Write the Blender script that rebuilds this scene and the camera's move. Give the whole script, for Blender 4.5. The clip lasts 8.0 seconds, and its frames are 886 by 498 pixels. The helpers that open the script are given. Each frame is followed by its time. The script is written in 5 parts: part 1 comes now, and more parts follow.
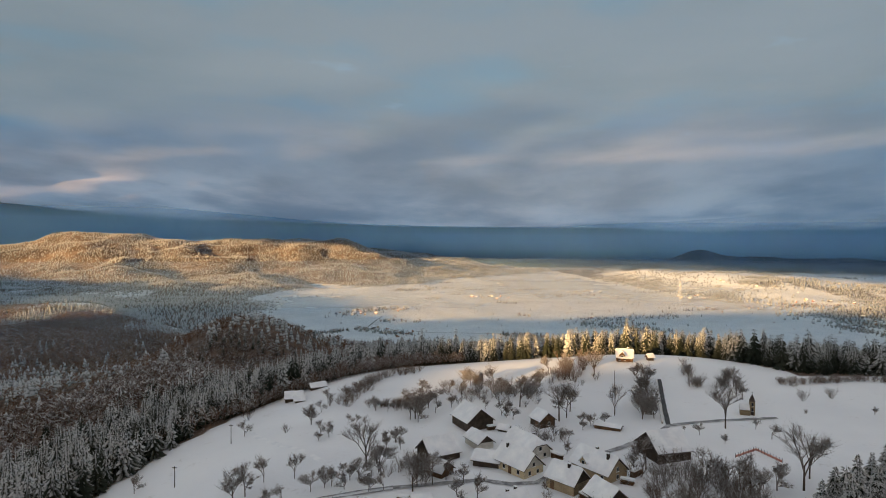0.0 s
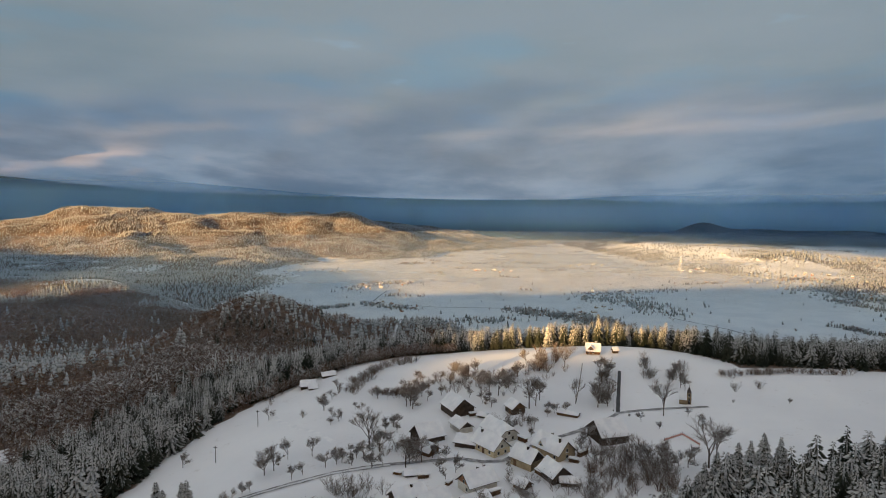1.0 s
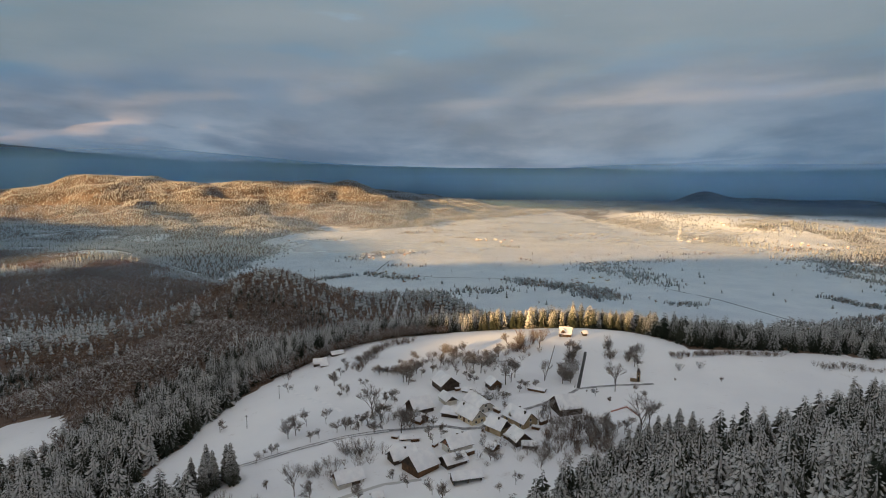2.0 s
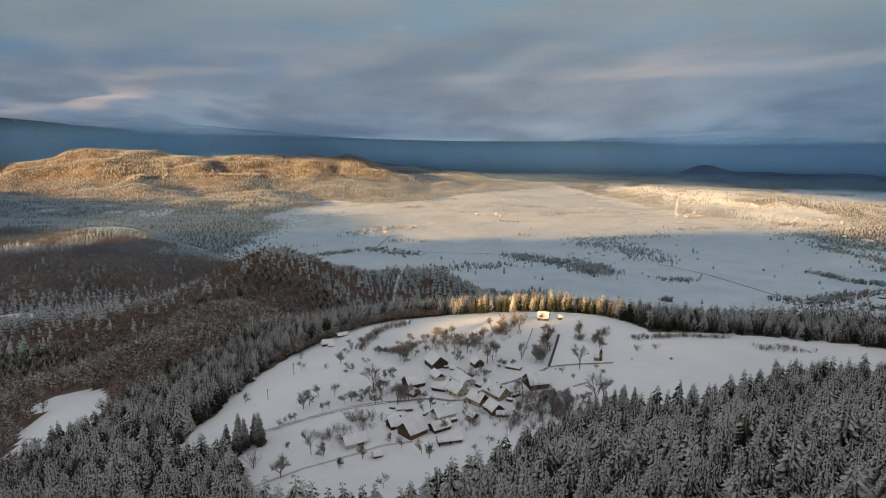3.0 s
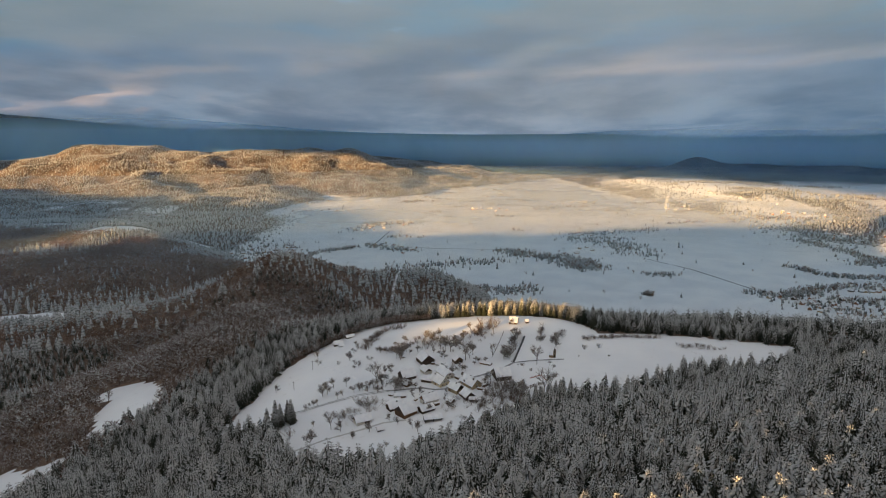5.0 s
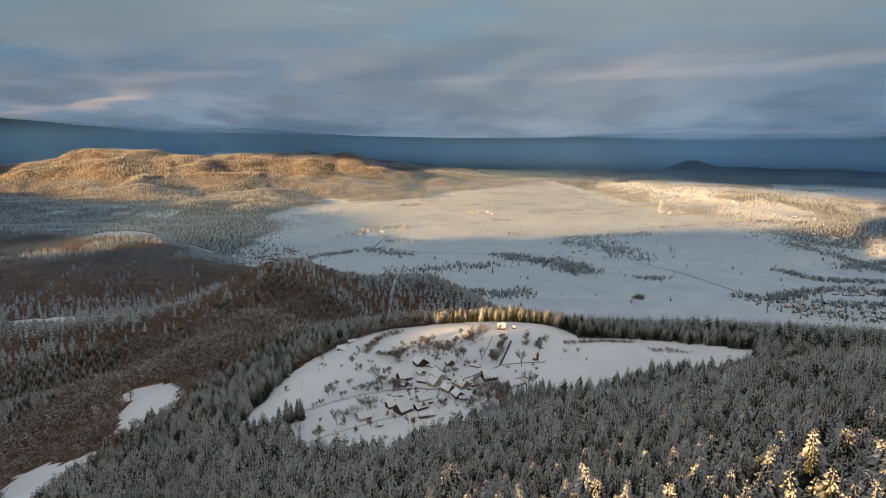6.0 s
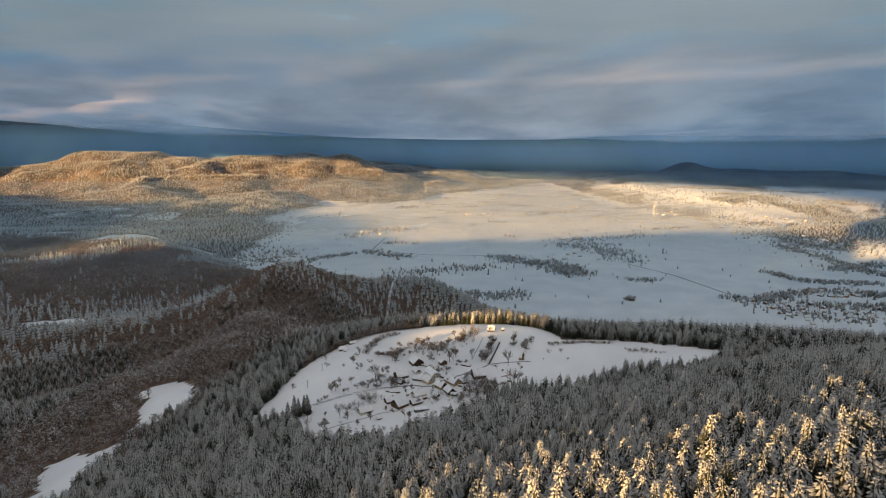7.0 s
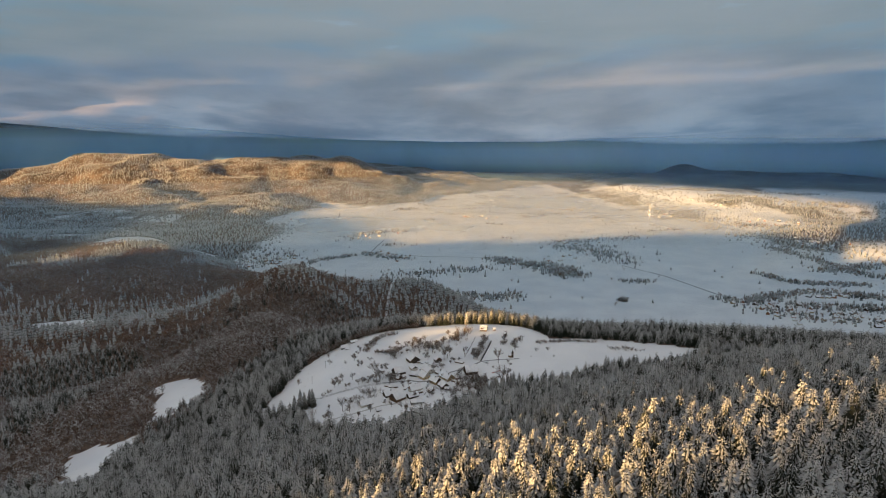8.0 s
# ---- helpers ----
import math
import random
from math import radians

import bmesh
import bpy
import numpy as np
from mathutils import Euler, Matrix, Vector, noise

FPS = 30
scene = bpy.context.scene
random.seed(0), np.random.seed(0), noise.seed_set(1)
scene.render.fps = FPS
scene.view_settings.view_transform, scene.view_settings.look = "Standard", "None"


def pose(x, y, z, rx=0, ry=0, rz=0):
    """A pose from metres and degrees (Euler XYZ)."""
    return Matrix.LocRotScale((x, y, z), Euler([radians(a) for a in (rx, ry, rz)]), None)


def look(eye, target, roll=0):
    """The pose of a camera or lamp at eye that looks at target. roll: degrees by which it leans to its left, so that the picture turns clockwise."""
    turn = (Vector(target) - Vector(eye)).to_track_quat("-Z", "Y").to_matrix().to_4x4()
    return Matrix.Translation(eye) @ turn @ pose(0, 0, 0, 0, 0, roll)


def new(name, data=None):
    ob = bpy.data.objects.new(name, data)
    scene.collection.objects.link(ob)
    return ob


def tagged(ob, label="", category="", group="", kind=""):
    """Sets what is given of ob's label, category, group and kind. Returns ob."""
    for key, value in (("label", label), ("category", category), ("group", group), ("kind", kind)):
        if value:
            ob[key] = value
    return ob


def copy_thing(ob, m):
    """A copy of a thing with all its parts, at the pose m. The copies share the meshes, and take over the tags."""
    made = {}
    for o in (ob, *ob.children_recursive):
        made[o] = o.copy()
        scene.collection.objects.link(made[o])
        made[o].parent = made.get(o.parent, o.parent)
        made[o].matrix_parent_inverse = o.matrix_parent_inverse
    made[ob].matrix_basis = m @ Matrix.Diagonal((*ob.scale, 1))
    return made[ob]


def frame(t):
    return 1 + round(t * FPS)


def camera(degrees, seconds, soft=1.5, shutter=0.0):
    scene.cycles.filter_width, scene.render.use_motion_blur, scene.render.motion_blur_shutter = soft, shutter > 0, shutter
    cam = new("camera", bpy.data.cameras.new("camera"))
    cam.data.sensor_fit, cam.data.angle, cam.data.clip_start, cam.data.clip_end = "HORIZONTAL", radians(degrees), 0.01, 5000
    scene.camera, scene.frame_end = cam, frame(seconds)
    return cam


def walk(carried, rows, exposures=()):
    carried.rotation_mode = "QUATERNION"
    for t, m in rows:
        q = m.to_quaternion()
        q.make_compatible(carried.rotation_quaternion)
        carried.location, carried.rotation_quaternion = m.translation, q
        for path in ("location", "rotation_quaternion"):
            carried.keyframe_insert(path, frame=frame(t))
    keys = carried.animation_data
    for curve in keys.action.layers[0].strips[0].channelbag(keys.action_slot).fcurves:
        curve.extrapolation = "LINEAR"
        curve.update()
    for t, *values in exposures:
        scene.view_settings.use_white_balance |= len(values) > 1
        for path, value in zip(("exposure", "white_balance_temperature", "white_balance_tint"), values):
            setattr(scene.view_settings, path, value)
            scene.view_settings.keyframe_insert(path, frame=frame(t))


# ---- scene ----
SUN_TURN, SUN_RISE = 45.0, 6.84
SUN_S, SUN_C = math.sin(radians(SUN_TURN)), math.cos(radians(SUN_TURN))

# ---- camera and flight ----
cam = camera(72.77, 8.0, 1.0)
ROWS = [
    (0.0, 0.09, 0.17, 52.26, 0.056, -1.201, -0.223),
    (0.5, 2.09, -12.93, 59.02, 0.262, -2.442, -0.176),
    (1.0, 4.87, -29.41, 67.39, 0.533, -3.989, -0.110),
    (1.5, 7.28, -45.94, 75.29, 0.717, -5.565, -0.130),
    (3.0, 14.85, -96.71, 99.33, 0.967, -9.901, -0.130),
    (3.5, 16.82, -112.72, 106.75, 0.949, -10.593, -0.055),
    (4.0, 18.78, -129.55, 114.30, 0.905, -10.903, 0.052),
    (4.5, 20.79, -145.94, 121.54, 0.882, -10.943, 0.158),
    (6.0, 25.77, -195.26, 142.52, 0.598, -10.778, 0.210),
    (6.5, 27.44, -211.24, 148.72, 0.499, -10.764, 0.222),
    (7.0, 29.13, -227.31, 154.66, 0.406, -10.762, 0.225),
    (7.5, 30.69, -242.19, 159.58, 0.325, -10.752, 0.242),
    (8.0, 32.41, -256.44, 163.48, 0.309, -10.690, 0.246),
]
walk(cam, [(t, pose(x, y, z, 90 + pitch, roll, yaw)) for t, x, y, z, yaw, pitch, roll in ROWS])

# ---- world, sun and exposure ----
world = bpy.data.worlds.new("winter_sky")
scene.world = world
world.use_nodes = True
wn, wl = world.node_tree.nodes, world.node_tree.links
sky = wn.new("ShaderNodeTexSky")
sky.sky_type, sky.sun_disc = "NISHITA", False
sky.sun_elevation, sky.sun_rotation = radians(SUN_RISE), radians(180 + SUN_TURN)
sky.altitude, sky.dust_density, sky.ozone_density = 700, 1.0, 2.0
wn["Background"].inputs["Strength"].default_value = 0.15
wl.new(sky.outputs[0], wn["Background"].inputs["Color"])

sun = new("sun", bpy.data.lights.new("sun", "SUN"))
sun.data.energy, sun.data.angle, sun.data.color = 4.6, radians(0.6), (1.0, 0.59, 0.225)
drop = math.tan(radians(SUN_RISE))
sun.matrix_world = look((0, 0, 900), (SUN_S, SUN_C, 900 - drop))
scene.view_settings.exposure = 1.97

# ---- materials ----
def blank(name):
    m = bpy.data.materials.new(name)
    m.use_nodes = True
    n = m.node_tree.nodes
    return m, n, m.node_tree.links, n["Principled BSDF"]


def place_node(n):
    return n.new("ShaderNodeNewGeometry")


def noise_node(n, l, where, size, detail=4.0, rough_=0.55):
    t = n.new("ShaderNodeTexNoise")
    t.inputs["Scale"].default_value = 1.0 / size
    t.inputs["Detail"].default_value = detail
    t.inputs["Roughness"].default_value = rough_
    l.new(where, t.inputs["Vector"])
    return t.outputs["Fac"]


def steps(n, l, value, a, b):
    r = n.new("ShaderNodeMapRange")
    r.interpolation_type = "SMOOTHSTEP"
    r.inputs["From Min"].default_value, r.inputs["From Max"].default_value = a, b
    l.new(value, r.inputs["Value"])
    return r.outputs["Result"]


def calc(n, l, kind, a, b):
    m = n.new("ShaderNodeMath")
    m.operation = kind
    for k, v in enumerate((a, b)):
        if isinstance(v, (int, float)):
            m.inputs[k].default_value = v
        else:
            l.new(v, m.inputs[k])
    return m.outputs[0]


def blend(n, l, fac, a, b):
    m = n.new("ShaderNodeMix")
    m.data_type = "RGBA"
    for sock, v in ((m.inputs["Factor"], fac), (m.inputs["A"], a), (m.inputs["B"], b)):
        if isinstance(v, (int, float)):
            sock.default_value = v
        elif isinstance(v, tuple):
            sock.default_value = (*v, 1)
        else:
            l.new(v, sock)
    return m.outputs["Result"]


def relief(n, l, shader, value, strength, distance):
    b = n.new("ShaderNodeBump")
    b.inputs["Strength"].default_value, b.inputs["Distance"].default_value = strength, distance
    l.new(value, b.inputs["Height"])
    l.new(b.outputs[0], shader.inputs["Normal"])


SNOW_A, SNOW_B = (0.87, 0.88, 0.89), (0.75, 0.77, 0.80)


def painted(name, dark, light, size, fine, roughness=0.85, bump=0.3, depth=0.02):
    """A weathered surface in two tones, mottled at two scales."""
    m, n, l, p = blank(name)
    g = place_node(n).outputs["Position"]
    a, b = noise_node(n, l, g, size), noise_node(n, l, g, fine, 6)
    c = blend(n, l, steps(n, l, a, 0.3, 0.7), dark, light)
    c2 = blend(n, l, steps(n, l, b, 0.35, 0.75), c, tuple(0.6 * v for v in dark))
    c = blend(n, l, 0.45, c, c2)
    l.new(c, p.inputs["Base Color"])
    p.inputs["Roughness"].default_value = roughness
    p.inputs["Specular IOR Level"].default_value = 0.25
    relief(n, l, p, b, bump, depth)
    return m


RIME_A, RIME_B = (0.585, 0.59, 0.58), (0.43, 0.432, 0.425)


def snowed(name, dark, light, cover, size=3.0, patch=0.5, soft=0.16, lean=0.5, tips=0.0):
    """Bark, needles or twigs in two tones, with rime and snow where they face up. cover: 0 none to 1 all; tips: how far it keeps to bough ends."""
    m, n, l, p = blank(name)
    g = place_node(n)
    up = n.new("ShaderNodeSeparateXYZ")
    l.new(g.outputs["Normal"], up.inputs[0])
    rise = calc(n, l, "ABSOLUTE", up.outputs["Z"], 0)
    big = noise_node(n, l, g.outputs["Position"], size, 3)
    small = noise_node(n, l, g.outputs["Position"], patch, 4, 0.65)
    c = blend(n, l, steps(n, l, big, 0.3, 0.7), dark, light)
    amount = calc(n, l, "ADD", calc(n, l, "MULTIPLY", rise, lean), calc(n, l, "MULTIPLY", small, 1.0 - lean))
    amount = calc(n, l, "ADD", amount, calc(n, l, "MULTIPLY", calc(n, l, "SUBTRACT", big, 0.5), 0.30))
    if tips:
        rime = n.new("ShaderNodeAttribute")
        rime.attribute_name = "rime"
        amount = calc(n, l, "ADD", amount, calc(n, l, "MULTIPLY", calc(n, l, "SUBTRACT", rime.outputs["Fac"], 0.5), tips))
    w = steps(n, l, amount, 0.82 - 0.75 * cover - soft, 0.82 - 0.75 * cover + soft)
    c = blend(n, l, w, c, blend(n, l, big, RIME_B, RIME_A))
    l.new(c, p.inputs["Base Color"])
    p.inputs["Roughness"].default_value = 0.8
    p.inputs["Specular IOR Level"].default_value = 0.15
    return m


def ground_material():
    m, n, l, p = blank("snowy_ground")
    g = place_node(n)
    where = g.outputs["Position"]
    wide, mid, fine = noise_node(n, l, where, 60, 5), noise_node(n, l, where, 7, 5), noise_node(n, l, where, 0.9, 6)
    snow = blend(n, l, steps(n, l, wide, 0.3, 0.7), SNOW_B, SNOW_A)
    tuft = calc(n, l, "ADD", calc(n, l, "MULTIPLY", mid, 0.6), calc(n, l, "MULTIPLY", fine, 0.4))
    snow = blend(n, l, calc(n, l, "MULTIPLY", steps(n, l, tuft, 0.58, 0.72), 0.35), snow, (0.30, 0.26, 0.21))
    wood = n.new("ShaderNodeAttribute")
    wood.attribute_name = "woodland"
    litter = blend(n, l, steps(n, l, mid, 0.35, 0.65), (0.090, 0.058, 0.042), (0.175, 0.118, 0.085))
    litter = blend(n, l, steps(n, l, fine, 0.57, 0.72), litter, (0.50, 0.50, 0.52))
    yy = n.new("ShaderNodeSeparateXYZ")
    l.new(where, yy.inputs[0])
    # litter is simply given a lighter, greyer tone far across the valley
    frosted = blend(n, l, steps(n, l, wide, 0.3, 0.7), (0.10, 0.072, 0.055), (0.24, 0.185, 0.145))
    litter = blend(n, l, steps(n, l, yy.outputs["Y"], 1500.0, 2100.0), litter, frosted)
    part_ = calc(n, l, "ADD", wood.outputs["Fac"], calc(n, l, "MULTIPLY", calc(n, l, "SUBTRACT", mid, 0.5), 0.5))
    c = blend(n, l, steps(n, l, part_, 0.35, 0.65), snow, litter)
    # far range and peaks: fir cover with blue distance haze painted into its colour
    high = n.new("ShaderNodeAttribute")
    high.attribute_name = "hazed_fir_range"
    hazed_firs = blend(n, l, steps(n, l, noise_node(n, l, where, 240, 6, 0.6), 0.40, 0.75), (0.045, 0.062, 0.075), (0.13, 0.155, 0.18))
    c = blend(n, l, high.outputs["Fac"], c, hazed_firs)
    l.new(c, p.inputs["Base Color"])
    p.inputs["Roughness"].default_value = 0.75
    p.inputs["Specular IOR Level"].default_value = 0.2
    relief(n, l, p, tuft, 0.35, 0.4)
    return m


def snow_material():
    m, n, l, p = blank("fresh_snow")
    where = place_node(n).outputs["Position"]
    a, b = noise_node(n, l, where, 2.2, 4), noise_node(n, l, where, 0.35, 5)
    l.new(blend(n, l, steps(n, l, a, 0.3, 0.7), SNOW_B, SNOW_A), p.inputs["Base Color"])
    p.inputs["Roughness"].default_value = 0.7
    p.inputs["Specular IOR Level"].default_value = 0.25
    relief(n, l, p, b, 0.4, 0.06)
    return m


def cloud_material():
    """A thick cloud deck that lets daylight through from above in uneven strength, denser far off, with a warm glow
    painted into its far colour.
    """
    m, n, l, p = blank("cloud")
    n.remove(p)
    where = place_node(n).outputs["Position"]
    stretch = n.new("ShaderNodeMapping")
    stretch.inputs["Scale"].default_value = (0.75, 0.75, 1.0)
    l.new(where, stretch.inputs["Vector"])
    wide = noise_node(n, l, stretch.outputs[0], 620, 5, 0.5)
    fine = noise_node(n, l, stretch.outputs[0], 210, 6, 0.55)
    soft = calc(n, l, "ADD", calc(n, l, "MULTIPLY", wide, 0.7), calc(n, l, "MULTIPLY", fine, 0.3))
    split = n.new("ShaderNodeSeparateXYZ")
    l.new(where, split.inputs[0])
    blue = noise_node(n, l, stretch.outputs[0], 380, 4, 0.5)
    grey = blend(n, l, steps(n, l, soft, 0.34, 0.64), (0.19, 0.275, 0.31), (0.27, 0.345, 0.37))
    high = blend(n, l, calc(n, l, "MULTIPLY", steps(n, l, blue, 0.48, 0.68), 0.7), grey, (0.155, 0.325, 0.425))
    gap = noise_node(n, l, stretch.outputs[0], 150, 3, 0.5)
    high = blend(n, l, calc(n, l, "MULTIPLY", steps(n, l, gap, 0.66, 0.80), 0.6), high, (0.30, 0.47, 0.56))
    # low-sun glow painted into the colour of the far deck and its lip
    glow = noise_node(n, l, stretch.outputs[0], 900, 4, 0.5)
    far_glow = blend(n, l, steps(n, l, soft, 0.36, 0.62), (0.30, 0.305, 0.305), (0.58, 0.51, 0.465))
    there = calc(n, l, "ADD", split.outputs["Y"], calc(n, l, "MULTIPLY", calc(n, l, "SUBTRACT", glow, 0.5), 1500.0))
    c = blend(n, l, calc(n, l, "MULTIPLY", steps(n, l, there, 1900.0, 3000.0), 0.9), high, far_glow)
    lip_glow = blend(n, l, steps(n, l, soft, 0.36, 0.60), (0.36, 0.36, 0.36), (0.86, 0.70, 0.60))
    c = blend(n, l, calc(n, l, "MULTIPLY", steps(n, l, there, 2900.0, 3700.0), 0.85), c, lip_glow)
    # unseen part overhead gets a paler colour, added to brighten the ground
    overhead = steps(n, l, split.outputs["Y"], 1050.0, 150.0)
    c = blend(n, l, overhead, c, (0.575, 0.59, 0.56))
    t = n.new("ShaderNodeBsdfTranslucent")
    d = n.new("ShaderNodeBsdfDiffuse")
    d.inputs["Color"].default_value = (0.72, 0.76, 0.77, 1)
    mix = n.new("ShaderNodeMixShader")
    mix.inputs[0].default_value = 0.68
    l.new(c, t.inputs["Color"])
    l.new(d.outputs[0], mix.inputs[1])
    l.new(t.outputs[0], mix.inputs[2])
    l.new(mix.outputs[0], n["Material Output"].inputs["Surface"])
    return m


def mist_material(name, thick, size, low, high, edge="", tone=(0.86, 0.88, 0.90), swell=90.0, billow=0.5):
    """Thin fog, steam and painted haze: mostly clear, with drifting patches in one tone."""
    m, n, l, p = blank(name)
    n.remove(p)
    where = place_node(n).outputs["Position"]
    a = noise_node(n, l, where, size, 5, 0.55)
    fac = calc(n, l, "MULTIPLY", steps(n, l, a, low, high), thick)
    if edge:
        rim = n.new("ShaderNodeAttribute")
        rim.attribute_name = edge
        fac = calc(n, l, "MULTIPLY", fac, rim.outputs["Fac"])
    clear, d, t = n.new("ShaderNodeBsdfTransparent"), n.new("ShaderNodeBsdfDiffuse"), n.new("ShaderNodeBsdfTranslucent")
    for s_ in (d, t):
        s_.inputs["Color"].default_value = (*tone, 1)
    puff = n.new("ShaderNodeBump")
    puff.inputs["Strength"].default_value, puff.inputs["Distance"].default_value = billow, swell
    l.new(noise_node(n, l, where, 2.2 * swell, 1, 0.4), puff.inputs["Height"])
    for s_ in (d, t):
        l.new(puff.outputs[0], s_.inputs["Normal"])
    body, mix = n.new("ShaderNodeMixShader"), n.new("ShaderNodeMixShader")
    body.inputs[0].default_value = 0.45
    l.new(d.outputs[0], body.inputs[1])
    l.new(t.outputs[0], body.inputs[2])
    l.new(fac, mix.inputs[0])
    l.new(clear.outputs[0], mix.inputs[1])
    l.new(body.outputs[0], mix.inputs[2])
    l.new(mix.outputs[0], n["Material Output"].inputs["Surface"])
    return m


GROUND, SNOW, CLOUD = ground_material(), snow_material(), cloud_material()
NEEDLES = snowed("rimed_spruce_needles", (0.020, 0.026, 0.018), (0.044, 0.048, 0.034), 0.17, 9.0, 0.30, 0.20, 0.42, 0.85)
NEEDLES_DARK = snowed("dark_spruce_needles", (0.014, 0.020, 0.013), (0.030, 0.036, 0.025), 0.08, 9.0, 0.30, 0.20, 0.42, 0.85)
# far and valley spruces: bluer than near ones, distance haze put into the colour
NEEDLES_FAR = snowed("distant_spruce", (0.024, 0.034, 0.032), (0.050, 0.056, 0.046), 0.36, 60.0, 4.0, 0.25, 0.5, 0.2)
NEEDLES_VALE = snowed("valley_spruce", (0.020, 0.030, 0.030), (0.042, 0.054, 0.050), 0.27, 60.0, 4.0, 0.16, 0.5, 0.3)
BARK = snowed("frosted_bark", (0.055, 0.042, 0.034), (0.11, 0.085, 0.068), 0.30, 2.0, 0.3)
TWIGS = snowed("frosted_twigs", (0.085, 0.064, 0.052), (0.15, 0.115, 0.095), 0.34, 3.0, 0.4)
TWIGS_RUST = snowed("rust_brown_twigs", (0.095, 0.055, 0.036), (0.155, 0.098, 0.068), 0.36, 12.0, 0.6)
WOOD_BROWN = snowed("bare_beech_twigs", (0.090, 0.056, 0.041), (0.165, 0.106, 0.08), 0.35, 45.0, 1.4)
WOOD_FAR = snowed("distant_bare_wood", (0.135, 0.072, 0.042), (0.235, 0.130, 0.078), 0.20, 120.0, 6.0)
PLANK = painted("weathered_larch_boards", (0.045, 0.034, 0.027), (0.10, 0.075, 0.058), 1.3, 0.12)
PLANK_WARM = painted("brown_timber_boards", (0.10, 0.055, 0.030), (0.20, 0.115, 0.062), 1.1, 0.10)
PLASTER_CREAM = painted("cream_plaster", (0.60, 0.50, 0.33), (0.70, 0.60, 0.42), 1.6, 0.3, 0.9, 0.15)
PLASTER_PALE = painted("pale_plaster", (0.55, 0.52, 0.46), (0.68, 0.65, 0.58), 1.6, 0.3, 0.9, 0.15)
PLASTER_OLD = painted("old_chapel_plaster", (0.19, 0.14, 0.085), (0.30, 0.225, 0.14), 1.0, 0.2, 0.9, 0.2)
PLASTER_OCHRE = painted("worn_ochre_plaster", (0.34, 0.26, 0.16), (0.46, 0.36, 0.23), 1.4, 0.25, 0.9, 0.2)
BRICK = painted("brick_gable", (0.27, 0.13, 0.075), (0.40, 0.20, 0.11), 0.8, 0.12, 0.9, 0.3)
ROOF = painted("dark_roof_tiles", (0.06, 0.045, 0.040), (0.11, 0.08, 0.07), 0.9, 0.2)
STONE = painted("grey_stone", (0.20, 0.19, 0.175), (0.33, 0.31, 0.28), 0.9, 0.15)
ROAD = painted("wet_asphalt", (0.045, 0.045, 0.046), (0.085, 0.085, 0.088), 2.5, 0.3, 0.6)
LANE = painted("slushy_lane", (0.16, 0.16, 0.165), (0.52, 0.53, 0.55), 1.8, 0.4, 0.7)
DARK = painted("dark_frame", (0.03, 0.022, 0.018), (0.05, 0.04, 0.03), 0.5, 0.1)
FENCE = painted("orange_snow_netting", (0.60, 0.26, 0.20), (0.72, 0.40, 0.34), 0.8, 0.2)
GLASS, _n, _l, _p = blank("window_glass")
_p.inputs["Base Color"].default_value = (0.02, 0.024, 0.03, 1)
_p.inputs["Roughness"].default_value = 0.08

# ---- the lie of the land ----
VALLEY = -181.0
# skyline of unseen mountains to the south-west, along the line across the sun, set by where their shade should end
CREST_U = (-3300, -2846, -2661, -2200, -1724, -1373, -1330, -1290, -1240, -1200, -1173, -1078, -947, -845, -736, -638, -503, -441, -300, -215, -180, -150, -125, -105, -92, -66, 20, 59, 107, 130, 153, 190, 500)
CREST_Z = (100, 122, 158, 150, 148, 132, 128, 98, 98, 134, 138, 156, 172, 192, 212, 236, 252, 260, 262, 256, 226, 201, 204, 212, 211, 236, 243, 245, 246, 253, 268, 292, 350)


def ramp(a, b, v):
    """Smooth step from 0 at a to 1 at b."""
    w = np.clip((v - a) / (b - a), 0, 1)
    return w * w * (3 - 2 * w)


def smax(a, b, k):
    return 0.5 * (a + b + np.sqrt((a - b) ** 2 + k * k))


def hump(x, y, cx, cy, rx, ry, turn=0.0):
    c, s = math.cos(radians(turn)), math.sin(radians(turn))
    u, v = (x - cx) * c + (y - cy) * s, -(x - cx) * s + (y - cy) * c
    return np.exp(-((u / rx) ** 2 + (v / ry) ** 2))


def lattice(i, j, seed):
    n = (i.astype(np.int64) * 374761393 + j.astype(np.int64) * 668265263 + seed * 974634777) & 0x7FFFFFFF
    n = ((n ^ (n >> 13)) * 1274126177) & 0x7FFFFFFF
    return ((n ^ (n >> 16)) & 0xFFFF) / 32767.5 - 1.0


def grain(x, y, size, seed=0):
    """Value noise, -1 to 1, with lumps of that size in metres."""
    u, v = np.asarray(x, float) / size, np.asarray(y, float) / size
    i, j = np.floor(u), np.floor(v)
    fu, fv = u - i, v - j
    fu, fv = fu * fu * (3 - 2 * fu), fv * fv * (3 - 2 * fv)
    a, b = lattice(i, j, seed), lattice(i + 1, j, seed)
    c, d = lattice(i, j + 1, seed), lattice(i + 1, j + 1, seed)
    return (a * (1 - fu) + b * fu) * (1 - fv) + (c * (1 - fu) + d * fu) * fv


def rough(x, y, size, seed=0, octaves=4):
    return sum(grain(x, y, size / 2**k, seed + k) / 2**k for k in range(octaves))


